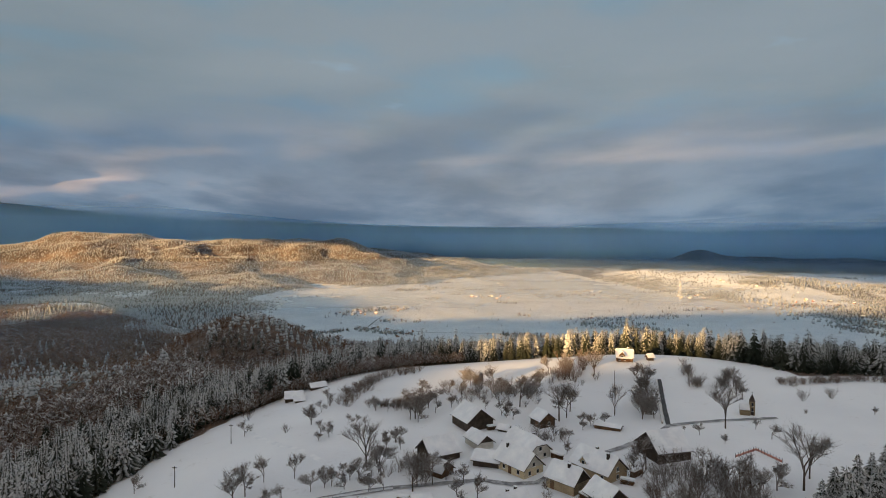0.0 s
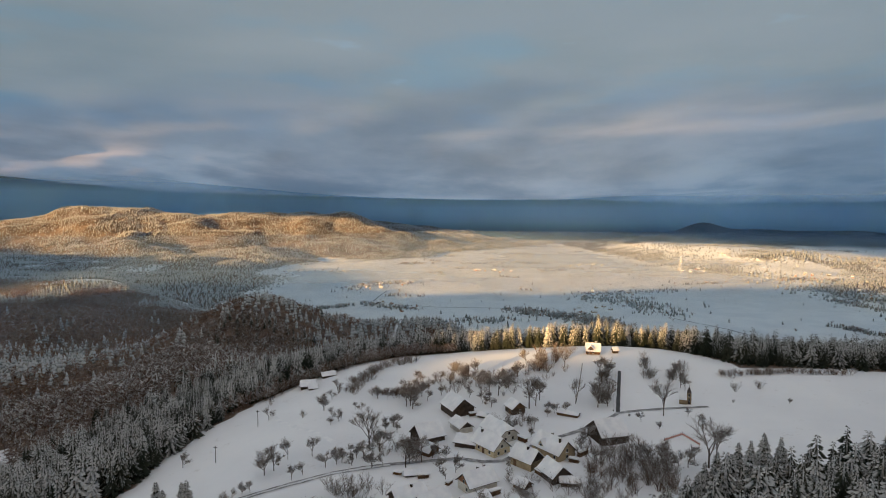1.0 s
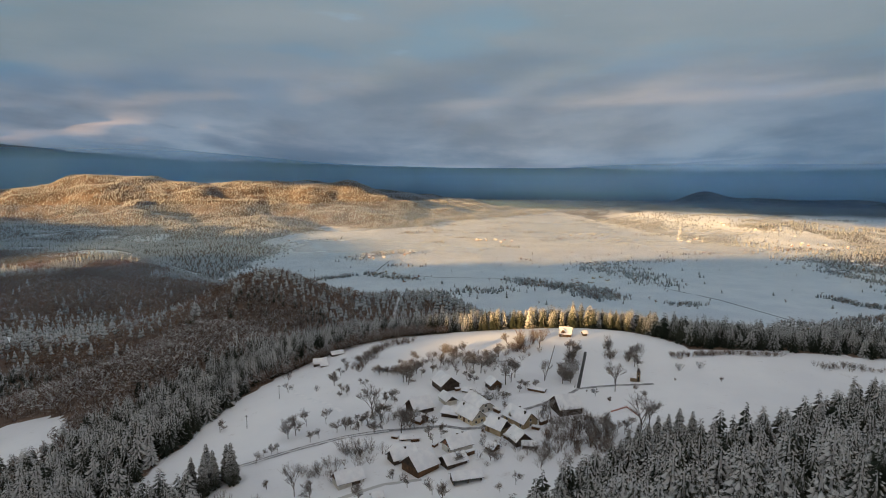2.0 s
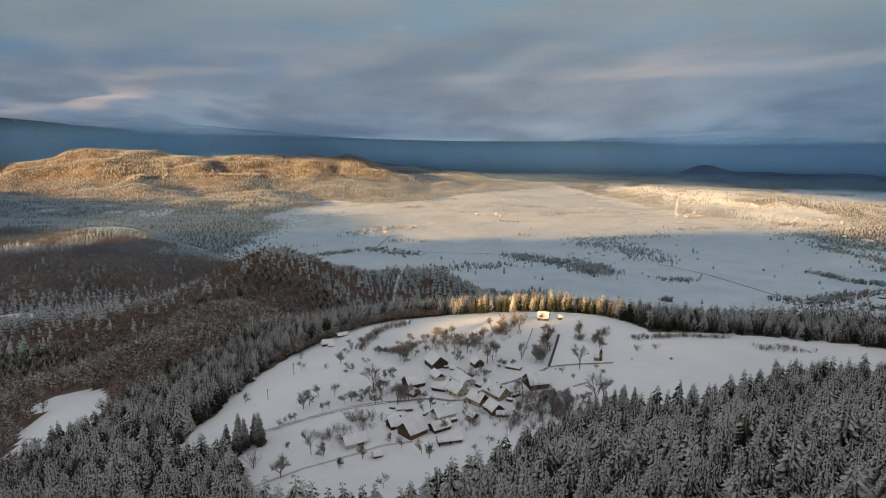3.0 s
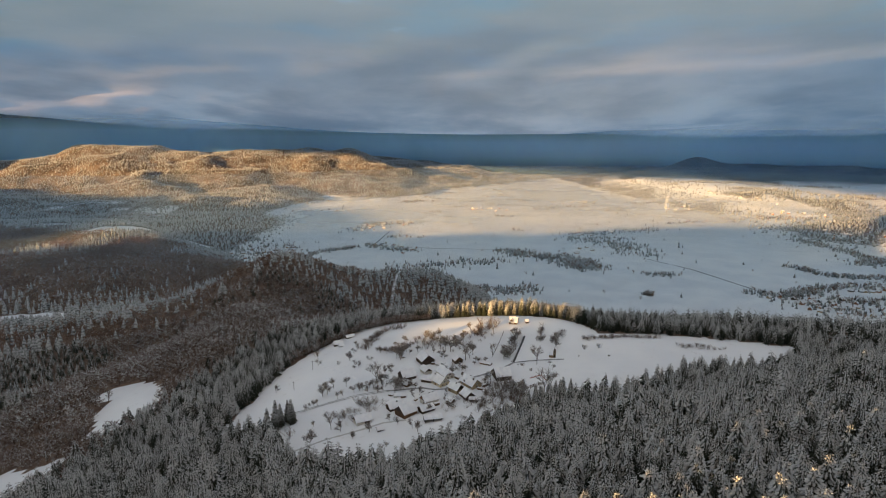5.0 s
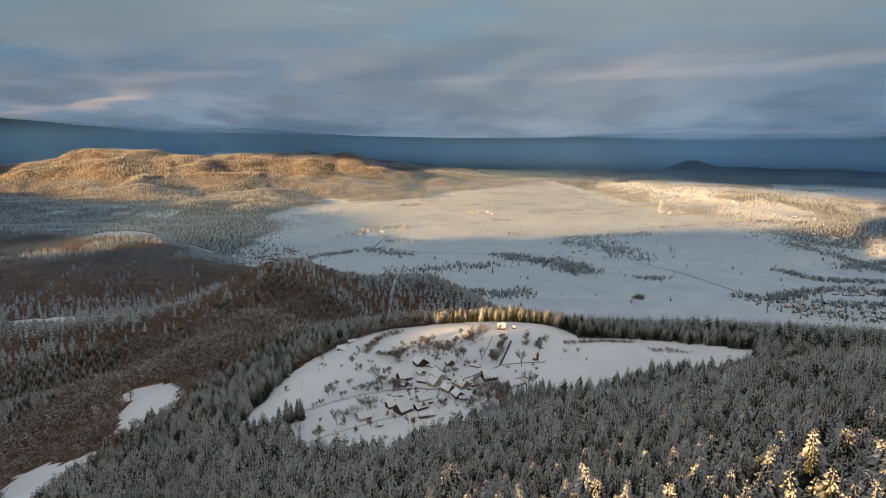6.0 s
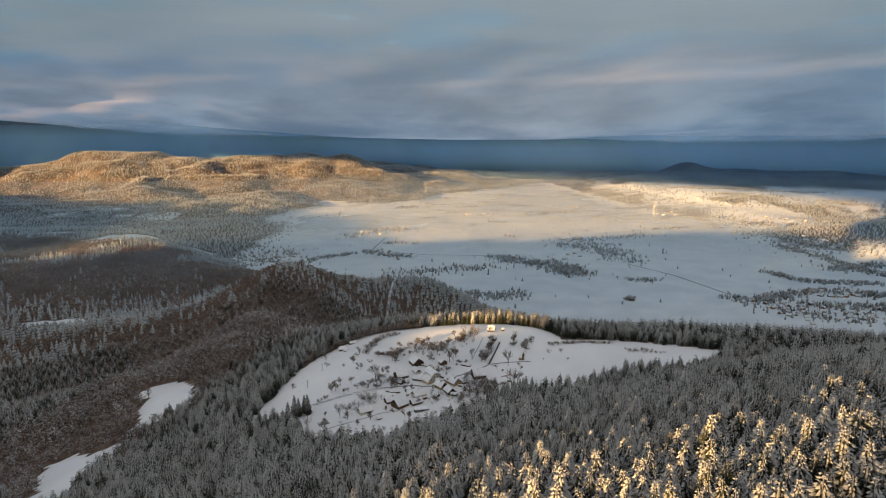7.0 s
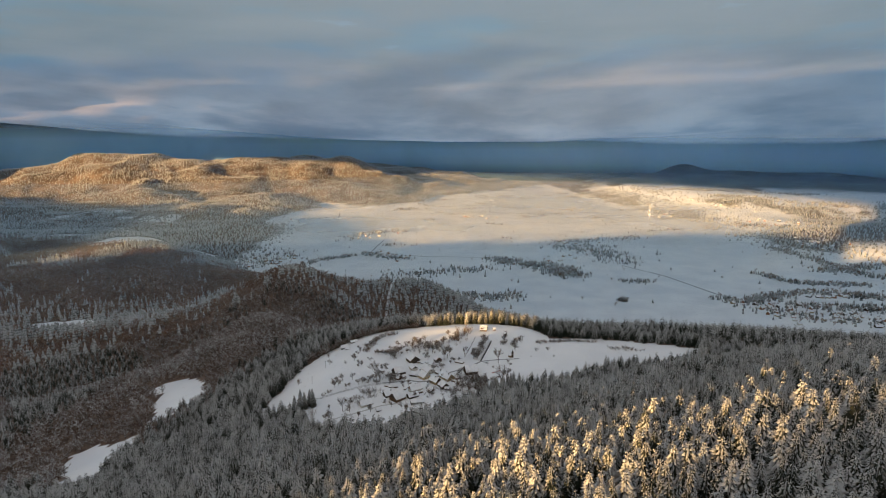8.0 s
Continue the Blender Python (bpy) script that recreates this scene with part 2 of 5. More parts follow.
def height(x, y):
    x, y = np.asarray(x, float), np.asarray(y, float)
    # plateau with the hamlet, falling to the left and beyond the crest
    top = 3 + 0.05 * (np.minimum(x, 140) - 15) + 0.05 * (np.minimum(y, 215) - 130)
    top = top - 0.20 * smax(-38 - x, 0, 14) - 0.06 * smax(x - 180, 0, 40)
    brow = 232 - 36 * ramp(55, 150, x)
    top = top - 0.30 * smax(y - 285, 0, 40) - (0.23 + 0.08 * ramp(80, 130, x)) * smax(y - brow, 0, 20) * (1 - 0.2 * ramp(-60, -220, x))
    top = top + 3.5 * hump(x, y, 62, 205, 40, 26) - 2.0 * hump(x, y, -25, 60, 40, 30)
    # wooded mountainside that climbs towards the south and levels off at an unseen shoulder, kept low to let the sun
    # past
    rise = 25 - y - smax(-128 - y, 0, 30) - 0.35 * smax(-190 - y, 0, 60)
    slope = 14 + 0.13 * (np.clip(x, -500, 260) + 16) + 0.40 * rise - 0.10 * smax(-x - 160, 0, 60) + 0.045 * (np.clip(x, -130, 170) - 45)
    slope = slope + 6 * hump(x, y, -122, 100, 50, 62) + 2.2 * ramp(20, -30, y)
    near = smax(top, slope, 10)
    # floor of the side valley and the main valley
    side = -150 - 0.95 * np.clip(y - 930, 0, 900)
    basin = VALLEY + 62 * ramp(side, side - 300, x) * ramp(1750, 1300, y)
    basin = basin + 26 * ramp(-420, -800, x) * ramp(2450, 2150, y)
    low = smax(near, basin, 8)
    # wooded knoll, its spur and the low ridges of the side valley
    low = low + 116 * hump(x, y, -205, 655, 105, 150, 15) * ramp(420, 560, y)
    low = low + 92 * hump(x, y, -25, 740, 150, 100, -8)
    low = low + 62 * hump(x, y, -188, 440, 75, 130, 12) + 20 * hump(x, y, -335, 600, 120, 60, 15)
    low = low + 16 * hump(x, y, -560, 860, 330, 60, 10) + 10 * hump(x, y, -330, 560, 260, 70, 18)
    low = low + 8 * hump(x, y, -820, 1120, 420, 70, 4) + 22 * hump(x, y, -260, 900, 120, 60, 0)
    # uplands across the valley on the left, in three steps
    foot = 2080 + 1.35 * smax(x + 560, 0, 260) - 0.10 * smax(-700 - x, 0, 200)
    back = y - foot
    left = ramp(800, -900, x)
    wave = rough(x, y, 520, 11, 4)
    step = 30 * ramp(0, 300, back + 130 * wave) + 62 * ramp(250, 1150, back + 260 * wave)
    step = step + 118 * left * ramp(550, 1650, back + 200 * wave) + 22 * ramp(-1100, -2000, x) * ramp(700, 1500, back)
    folds = 1 - np.abs(rough(x, y, 640, 17, 3)) * 1.3
    low = low + step * (0.45 + 0.55 * left) * (0.86 + 0.14 * folds) + 10 * wave * ramp(0, 500, back)
    # low hills on the right, and a wooded headland before them
    wave2 = rough(x, y, 420, 23, 4)
    east = ramp(820, 1250, x + 0.15 * (y - 2500)) * ramp(1950, 2750, y + 0.12 * x + 150 * wave2)
    low = low + (62 + 16 * wave2) * east * ramp(4600, 3300, y)
    low = low + 66 * hump(x, y, 1440, 1580, 300, 190, -22)
    # peaks and the far range
    low = low + 100 * hump(x, y, 1576, 3677, 210, 170) + 72 * hump(x, y, 2240, 3310, 420, 170, -30)
    low = low + 46 * hump(x, y, 1860, 3560, 160, 160)
    range_ = ramp(4330, 4660, np.hypot(x, y) + 90 * grain(x, y, 900, 5))
    low = low + (400 + 60 * rough(x, y, 1100, 31, 4)) * range_ * ramp(-1500, 900, y)
    # unseen mountains behind the camera, over which the low sun comes; added to cast the shade ahead
    s = x * SUN_S + y * SUN_C
    u = x * SUN_C - y * SUN_S
    crest = np.interp(u, CREST_U, CREST_Z) + (2 + 9 * ramp(-300, -600, u)) * rough(x, y, 260, 41, 3)
    low = smax(low, VALLEY + (crest - VALLEY) * np.exp(-(((s + 1500) / 420) ** 2)) * ramp(0, -420, s), 4)
    fine = 1.3 * rough(x, y, 70, 51, 3) * ramp(60, 200, np.abs(x - 20) + np.abs(y - 130) * 0.7 + 40)
    far = ramp(200, 900, np.hypot(x, y)) * ramp(-500, -100, y) * ramp(VALLEY + 2, VALLEY + 22, low)
    return low + fine * 0.7 + far * (7 + 13 * ramp(1900, 2300, y) * ramp(700, 200, x)) * rough(x, y, 300, 61, 4)


# ---- ground ----
def mesh_of(name, verts, faces, material):
    me = bpy.data.meshes.new(name)
    verts, faces = np.asarray(verts, np.float32), np.asarray(faces, np.int32)
    me.vertices.add(len(verts))
    me.vertices.foreach_set("co", verts.ravel())
    k = faces.shape[1]
    me.loops.add(faces.size)
    me.loops.foreach_set("vertex_index", faces.ravel())
    me.polygons.add(len(faces))
    me.polygons.foreach_set("loop_start", np.arange(0, faces.size, k, dtype=np.int32))
    me.materials.append(material)
    me.update(calc_edges=True)
    return me


def inside(x, y, corners):
    """Whether points lie in a polygon of the plan."""
    hit_ = np.zeros(np.shape(x), bool)
    n = len(corners)
    for i in range(n):
        (ax, ay), (bx, by) = corners[i], corners[(i + 1) % n]
        if ay != by:
            cross = (ay > y) != (by > y)
            hit_ ^= cross & (x < (bx - ax) * (y - ay) / (by - ay) + ax)
    return hit_


FIELD = [(-92, 88), (-66, 97), (-50, 76), (-32, 42), (-16, 26), (6, 30), (28, 62), (40, 78), (54, 89), (72, 99), (90, 103), (112, 110),
         (146, 133), (180, 127), (212, 150), (219, 168), (196, 175), (155, 184), (112, 188), (104, 205), (92, 218), (74, 226), (40, 238), (10, 236),
         (-16, 228), (-36, 216), (-53, 203), (-63, 191), (-78, 165), (-82, 140), (-90, 105)]
GLADES = [
    [(-206, 202), (-192, 208), (-178, 204), (-164, 196), (-152, 176), (-147, 152), (-158, 141), (-168, 134), (-178, 136), (-180, 152), (-190, 166), (-190, 184), (-204, 192)],
    [(-213, 92), (-216, 108), (-204, 117), (-190, 111), (-176, 119), (-171, 96), (-168, 70), (-150, 32), (-137, -4), (-150, -22), (-172, 2), (-186, 34), (-192, 66)],
    [(-90, -10), (-76, -12), (-72, -26), (-84, -28)],
    [(-590, 600), (-540, 625), (-470, 620), (-500, 590), (-560, 575)],
    [(-205, 470), (-180, 500), (-160, 520), (-175, 480)],
    [(-860, 1180), (-822, 1270), (-740, 1330), (-640, 1420), (-600, 1400), (-680, 1270), (-720, 1190), (-790, 1130)],
    [(-1060, 1310), (-990, 1350), (-900, 1330), (-960, 1290)],
]


def open_land(x, y):
    free = inside(x, y, FIELD)
    for g in GLADES:
        free |= inside(x, y, g)
    return free


def woods(x, y):
    """Shares of conifers and of bare broadleaved trees, 0 to 1, over the plan."""
    h = height(x, y)
    r = np.hypot(x, y)
    land = ramp(VALLEY + 3, VALLEY + 12, h) * ~open_land(x, y)
    mix = rough(x, y, 150, 71, 4) + 0.8 * grain(x, y, 420, 75)
    leafy = ramp(-148, -182, x - 0.41 * (y - 91) + 8 * mix) * ramp(-1.5, -1.0, mix)
    leafy = np.maximum(leafy, ramp(290, 360, y) * ramp(330, 230, x) * ramp(-1.1, -0.7, mix))
    fringe = inside((x - 5) / 1.10 + 5, (y - 150) / 1.10 + 150, FIELD) & (y > 170) & (x < 12)
    leafy = np.maximum(leafy, 0.3 * fringe)
    leafy = leafy * (1 - 0.93 * hump(x, y, 30, 745, 190, 150))
    leafy = leafy * (1 - 0.97 * hump(x, y, -515, 600, 190, 95, 25)) * (1 - 0.92 * ramp(980, 1100, y + 0.2 * x) * ramp(1950, 1800, y))
    leafy = leafy * (1 - 0.8 * ramp(0.1, 0.5, rough(x, y, 90, 79, 2)) * ramp(500, 700, y))
    leafy = leafy * (1 - 0.55 * ramp(1850, 2150, r)) * (1 - 0.9 * ramp(1900, 2200, r) * ramp(-0.25, 0.45, mix + 0.5 * grain(x, y, 90, 77))) * ramp(4000, 3700, r)
    gap = 0.6 * ramp(0.45, 0.9, rough(x, y, 150, 81, 4)) * ramp(1150, 1500, y) * ramp(2700, 2300, y)
    gap = np.maximum(gap, ramp(-0.15, 0.15, rough(x, y, 260, 91, 3)) * ramp(900, 1300, x))
    gap = gap * (1 - hump(x, y, 1440, 1580, 340, 220, -22))
    land = land * (1 - 0.6 * ramp(700, 1000, x) * ramp(1650, 1850, y) * ramp(-0.35, 0.05, rough(x, y, 130, 95, 3)))
    strip = 0.7 * ramp(3.2, 1, np.abs(x + 62 - 0.02 * (y - 700))) * ramp(600, 660, y) * ramp(1000, 900, y)
    land = land * (1 - gap * ramp(4100, 3800, r)) * (1 - strip)
    return land * (1 - leafy), land * leafy


def axis(low, high, dense_low, dense_high, step, grow):
    mid = list(np.arange(dense_low, dense_high + step, step))
    up, d = [mid[-1]], step
    while up[-1] < high:
        d *= grow
        up.append(up[-1] + d)
    down, d = [mid[0]], step
    while down[-1] > low:
        d *= grow
        down.append(down[-1] - d)
    return np.array(down[:0:-1] + mid + up[1:])


def sheet(xs, ys, z):
    n, m = len(xs), len(ys)
    gx, gy = np.meshgrid(xs, ys)
    verts = np.stack([gx, gy, z(gx, gy)], -1).reshape(-1, 3)
    i = (np.arange(m - 1)[:, None] * n + np.arange(n - 1)).ravel()
    return verts, np.stack([i, i + 1, i + n + 1, i + n], -1)


xs = axis(-5200, 5200, -240, 300, 4.0, 1.028)
ys = axis(-3200, 5400, -200, 300, 4.0, 1.028)
verts, faces = sheet(xs, ys, height)
ground_mesh = mesh_of("ground", verts, faces, GROUND)
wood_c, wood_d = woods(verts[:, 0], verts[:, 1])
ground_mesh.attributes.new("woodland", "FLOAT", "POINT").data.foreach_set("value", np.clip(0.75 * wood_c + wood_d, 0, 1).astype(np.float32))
ground_mesh.attributes.new("hazed_fir_range", "FLOAT", "POINT").data.foreach_set("value", np.maximum(ramp(3900, 4150, np.hypot(verts[:, 0], verts[:, 1])), ramp(3350, 3600, np.hypot(verts[:, 0], verts[:, 1])) * ramp(700, 1100, verts[:, 0])).astype(np.float32))
ground_mesh.polygons.foreach_set("use_smooth", np.ones(len(faces), bool))
tagged(new("ground", ground_mesh), "snow-covered hills and wide valley floor with bare leaf litter under woods", "ground", kind="structure")


# ---- clouds, mist and painted haze ----
def cloud_base(x, y):
    """Underside of the deck: level overhead, sinking far off to a ragged lip that hangs lower towards the east."""
    r = y + 130 * rough(x, y, 700, 103, 3)
    lip = 118 + 45 * ramp(300, -1900, x) - 85 * ramp(900, 3200, x)
    sink = ramp(1500, 4200, r) ** 1.6
    return 470 - (470 - lip) * sink + 2.5 * rough(x, y, 800, 101, 3)


# how far back towards the sun the unseen deck reaches, along the line across the sun; set to shade far hills and
# headland
RIM_U = (-4250, -3900, -3800, -3500, -2900, -2300, -1600, -900, -400, -300, -260, 60, 90)
RIM_S = (-3700, -2800, -2150, -2000, -1900, -1750, -1850, -1950, -2050, -2200, -3340, -3340, -2100)


def deck():
    share, uu = np.linspace(0, 1, 220), np.linspace(-6500, 6500, 200)
    gu, gs = np.meshgrid(uu, share)
    rim_ = np.interp(gu, RIM_U, RIM_S) + 40 * rough(gu, 0 * gu, 900, 13, 3)
    gs = rim_ + (6200 - rim_) * gs
    x, y = gu * SUN_C + gs * SUN_S, -gu * SUN_S + gs * SUN_C
    v = np.stack([x, y, cloud_base(x, y)], -1).reshape(-1, 3)
    _, f = sheet(uu, share, lambda a, b: a)
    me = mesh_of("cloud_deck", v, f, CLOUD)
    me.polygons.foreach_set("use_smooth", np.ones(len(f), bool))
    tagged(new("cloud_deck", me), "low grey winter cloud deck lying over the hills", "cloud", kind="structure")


deck()


def mist(name, z, x0, x1, y0, y1, material):
    """A thin sheet of valley fog, also of painted haze, that thins out to nothing at its rim."""
    xs_, ys_ = np.linspace(x0, x1, 60), np.linspace(y0, y1, 60)
    v, f = sheet(xs_, ys_, lambda a, b: z + 3 * grain(a, b, 300, 7))
    me = mesh_of(name, v, f, material)
    a, b = (v[:, 0] - x0) / (x1 - x0), (v[:, 1] - y0) / (y1 - y0)
    rim = ramp(0, 0.15, a) * ramp(1, 0.85, a) * ramp(0, 0.25, b) * ramp(1, 0.85, b)
    me.attributes.new("rim", "FLOAT", "POINT").data.foreach_set("value", rim.astype(np.float32))
    tagged(new(name, me), "thin see-through sheet of valley fog and painted distance haze", "mist", kind="stuff")


MIST = mist_material("valley_mist", 0.50, 520, 0.34, 0.68, "rim", (0.86, 0.88, 0.90), 90.0, 0.1)
mist("valley_mist", VALLEY + 9, -900, 2300, 1350, 4300, MIST)
mist("valley_mist", VALLEY + 42, -300, 2900, 1750, 4000, mist_material("hill_mist", 0.32, 700, 0.30, 0.66, "rim", (0.86, 0.88, 0.90), 90.0, 0.1))
# added sheet whose blue tone paints distance haze over the valley
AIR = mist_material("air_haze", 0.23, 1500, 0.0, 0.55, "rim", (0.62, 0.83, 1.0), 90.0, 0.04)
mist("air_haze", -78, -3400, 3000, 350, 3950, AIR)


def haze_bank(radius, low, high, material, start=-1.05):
    """A see-through shell that paints distance haze under the cloud before the far range."""
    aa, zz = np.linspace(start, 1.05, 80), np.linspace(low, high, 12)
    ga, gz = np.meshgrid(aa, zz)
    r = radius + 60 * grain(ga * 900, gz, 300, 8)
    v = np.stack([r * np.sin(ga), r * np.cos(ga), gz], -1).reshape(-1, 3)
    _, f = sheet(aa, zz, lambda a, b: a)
    me = mesh_of("haze_shell", v, f, material)
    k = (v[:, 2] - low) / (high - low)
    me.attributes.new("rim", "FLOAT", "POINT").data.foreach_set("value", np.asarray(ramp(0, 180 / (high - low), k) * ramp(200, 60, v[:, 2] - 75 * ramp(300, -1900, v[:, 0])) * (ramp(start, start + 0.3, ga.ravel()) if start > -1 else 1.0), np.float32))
    tagged(new("haze_shell", me), "blue see-through sheet painting distance haze under the far cloud", "mist", kind="stuff")


# the blue of distant air is put into the tone of both shells
HAZE = mist_material("haze_shell", 0.86, 1500, 0.05, 0.5, "rim", (0.36, 0.68, 1.0))
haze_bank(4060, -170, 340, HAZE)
haze_bank(3560, -170, 215, mist_material("thin_haze_shell", 0.22, 1200, 0.1, 0.6, "rim", (0.32, 0.60, 0.95)), 0.12)

# ---- woods ----
def spruce_shape(rng, whorls, boughs, fine, low=0.05):
    """One spruce, 1 m high: whorls of drooping boughs round a slender core. Vertices, triangles, and how far out on its bough each vertex lies."""
    v, f, out = [], [], []

    def add(points, tris, share):
        k = len(v)
        v.extend(points)
        out.extend(share)
        f.extend([tuple(k + i for i in t) for t in tris])

    core = 5
    ring = [(0.05 * math.cos(2 * math.pi * i / core), 0.05 * math.sin(2 * math.pi * i / core), low) for i in range(core)]
    add(ring + [(0, 0, 0.985)], [(i, (i + 1) % core, core) for i in range(core)], [0.0] * core + [1.0])
    lopsided, turn0 = rng.uniform(0, 0.16), rng.uniform(0, 6.28)
    for k in range(whorls):
        q = (k + 0.5) / whorls
        z = low + 0.03 + (0.93 - low) * q ** 0.95
        reach = (0.215 * (1 - q) ** 0.64 + 0.018) * rng.uniform(0.85, 1.12) * (1.0 if q > 0.12 else 0.8)
        count = max(4, int(round(boughs * (1.0 - 0.42 * q))))
        spin = rng.uniform(0, 6.28)
        for i in range(count):
            a = spin + 6.283 * (i + rng.uniform(-0.3, 0.3)) / count
            r = reach * rng.uniform(0.72, 1.18) * (1 + lopsided * math.cos(a - turn0))
            sink = r * (rng.uniform(0.35, 0.75) if q < 0.8 else rng.uniform(-0.5, 0.3))
            wide = max(0.010, r * rng.uniform(0.13, 0.21))
            c, s = math.cos(a), math.sin(a)
            dz = rng.uniform(-0.4, 0.4) * 0.9 / whorls
            m = 0.58 * r
            root = (0.012 * c, 0.012 * s, z + dz + 0.02)
            ridge = (m * c, m * s, z + dz - 0.32 * sink + 0.016)
            tip = (r * c, r * s, z + dz - 0.85 * sink)
            left = (m * c - wide * s, m * s + wide * c, z + dz - sink * 0.75 - 0.012)
            right = (m * c + wide * s, m * s - wide * c, z + dz - sink * 0.75 - 0.012)
            if not fine:
                add([root, left, ridge, right, tip], [(0, 1, 2), (0, 2, 3), (1, 4, 2), (2, 4, 3)], (0.0, 0.75, 0.7, 0.75, 1.0))
                continue
            add([root, left, ridge, right, tip], [(0, 1, 2), (0, 2, 3), (1, 4, 2), (2, 4, 3)], (0.0, 0.6, 0.65, 0.6, 1.0))
            for side in (-1, 1):
                for at, long in ((0.42, 0.42), (0.70, 0.30)):
                    b = a + side * rng.uniform(0.55, 0.95)
                    cb, sb = math.cos(b), math.sin(b)
                    px, py, pz = at * r * c, at * r * s, z + dz - at * 0.6 * sink + 0.006
                    n = long * r * rng.uniform(0.8, 1.2)
                    w = 0.20 * n
                    add([(px, py, pz), (px + n * 0.55 * cb - w * sb, py + n * 0.55 * sb + w * cb, pz - 0.5 * n), (px + n * 0.55 * cb + w * sb, py + n * 0.55 * sb - w * cb, pz - 0.5 * n),
                         (px + n * cb, py + n * sb, pz - n * rng.uniform(0.45, 0.8))], [(0, 1, 3), (0, 3, 2)], (0.45, 0.7, 0.7, 1.0))
    v, out = np.array(v), np.array(out)
    # less rime low down; this also paints in the shade between trees
    return v, np.array(f), out * (0.45 + 0.55 * np.clip(v[:, 2] * 1.5 - 0.2, 0, 1))


def cone_shape(rng, tiers, sides):
    """A distant conifer, 1 m high: ragged stacked skirts."""
    v, f, out = [], [], []
    for k in range(tiers):
        q = k / tiers
        z0, z1 = 0.03 + 0.9 * q, min(1.0, 0.03 + 0.9 * q + 0.9 / tiers + 0.22)
        r = 0.21 * (1 - q) + 0.03
        b = len(v)
        spin = rng.uniform(0, 6.28)
        for i in range(sides):
            a, rr = spin + 6.283 * i / sides, r * rng.uniform(0.7, 1.2)
            v.append((rr * math.cos(a), rr * math.sin(a), z0 + rng.uniform(-0.04, 0.04)))
            out.append(0.35 + 0.5 * q)
        v.append((0, 0, z1))
        out.append(0.9)
        f += [(b + i, b + (i + 1) % sides, b + sides) for i in range(sides)]
    return np.array(v), np.array(f), np.array(out)


def bare_shape(rng, limbs, twigs, width=0.30, thick=1.0):
    """A bare broadleaved tree, 1 m high: a stem, and thin upswept limbs and twigs in a loose crown."""
    v, f = [], []

    def sliver(p, q, w):
        p, q = np.array(p), np.array(q)
        d = q - p
        side = np.cross(d, (rng.uniform(-1, 1), rng.uniform(-1, 1), rng.uniform(-0.3, 0.3)))
        side = side / (np.linalg.norm(side) + 1e-9) * w
        k = len(v)
        v.extend([p - side, p + side, q])
        f.append((k, k + 1, k + 2))

    for i in range(3):
        a, b = 2.094 * i, 2.094 * (i + 1)
        k = len(v)
        v.extend([(0.014 * math.cos(a), 0.014 * math.sin(a), 0), (0.014 * math.cos(b), 0.014 * math.sin(b), 0), (0, 0, 0.85)])
        f.append((k, k + 1, k + 2))
    for i in range(limbs):
        a = rng.uniform(0, 6.28)
        z0 = rng.uniform(0.22, 0.7)
        r = width * rng.uniform(0.5, 1.0) * math.sin(math.pi * min(0.95, 0.25 + 0.75 * z0))
        p, q = (0, 0, z0), (r * math.cos(a), r * math.sin(a), min(1.0, z0 + rng.uniform(0.15, 0.38)))
        sliver(p, q, 0.009 * thick)
        for _ in range(twigs):
            w = rng.uniform(0.25, 1.0)
            m = [p[c] + (q[c] - p[c]) * w for c in range(3)]
            e = [m[0] + rng.uniform(-0.13, 0.13), m[1] + rng.uniform(-0.13, 0.13), m[2] + rng.uniform(0.02, 0.2)]
            sliver(m, e, 0.012 * thick)
    return np.array(v), np.array(f)


def forest(name, label, category, shapes, spots, material, rng):
    """Many trees of a few shapes joined into one mesh. spots: rows of x, y, height, breadth."""
    if not len(spots):
        return None
    vs, fs, rime, base = [], [], [], 0
    pick = rng.integers(0, len(shapes), len(spots))
    for k, (v, f, *share) in enumerate(shapes):
        sp = spots[pick == k]
        if not len(sp):
            continue
        a = rng.uniform(0, 6.283, len(sp))
        c, s = np.cos(a)[:, None], np.sin(a)[:, None]
        h, w = sp[:, 2:3], sp[:, 2:3] * sp[:, 3:4]
        lean = rng.normal(0, 0.02, (len(sp), 2))
        x = (v[None, :, 0] * c - v[None, :, 1] * s) * w + sp[:, 0:1] + lean[:, 0:1] * v[None, :, 2] * h
        y = (v[None, :, 0] * s + v[None, :, 1] * c) * w + sp[:, 1:2] + lean[:, 1:2] * v[None, :, 2] * h
        z = v[None, :, 2] * h + (height(sp[:, 0], sp[:, 1]) - 0.25)[:, None]
        vs.append(np.stack([x, y, z], -1).reshape(-1, 3))
        n = len(v)
        fs.append((f[None] + (np.arange(len(sp)) * n)[:, None, None] + base).reshape(-1, 3))
        base += n * len(sp)
        if share:
            rime.append((share[0][None] + rng.normal(0, 0.13, (len(sp), 1))).ravel())
    me = mesh_of(name, np.concatenate(vs), np.concatenate(fs), material)
    if rime:
        me.attributes.new("rime", "FLOAT", "POINT").data.foreach_set("value", np.concatenate(rime).astype(np.float32))
    return tagged(new(name, me), label, category, kind="stuff")


def scatter(x0, x1, y0, y1, gap, rng):
    gx, gy = np.meshgrid(np.arange(x0, x1, gap), np.arange(y0, y1, gap))
    x, y = gx.ravel(), gy.ravel()
    return x + rng.uniform(-0.48, 0.48, x.size) * gap, y + rng.uniform(-0.48, 0.48, x.size) * gap


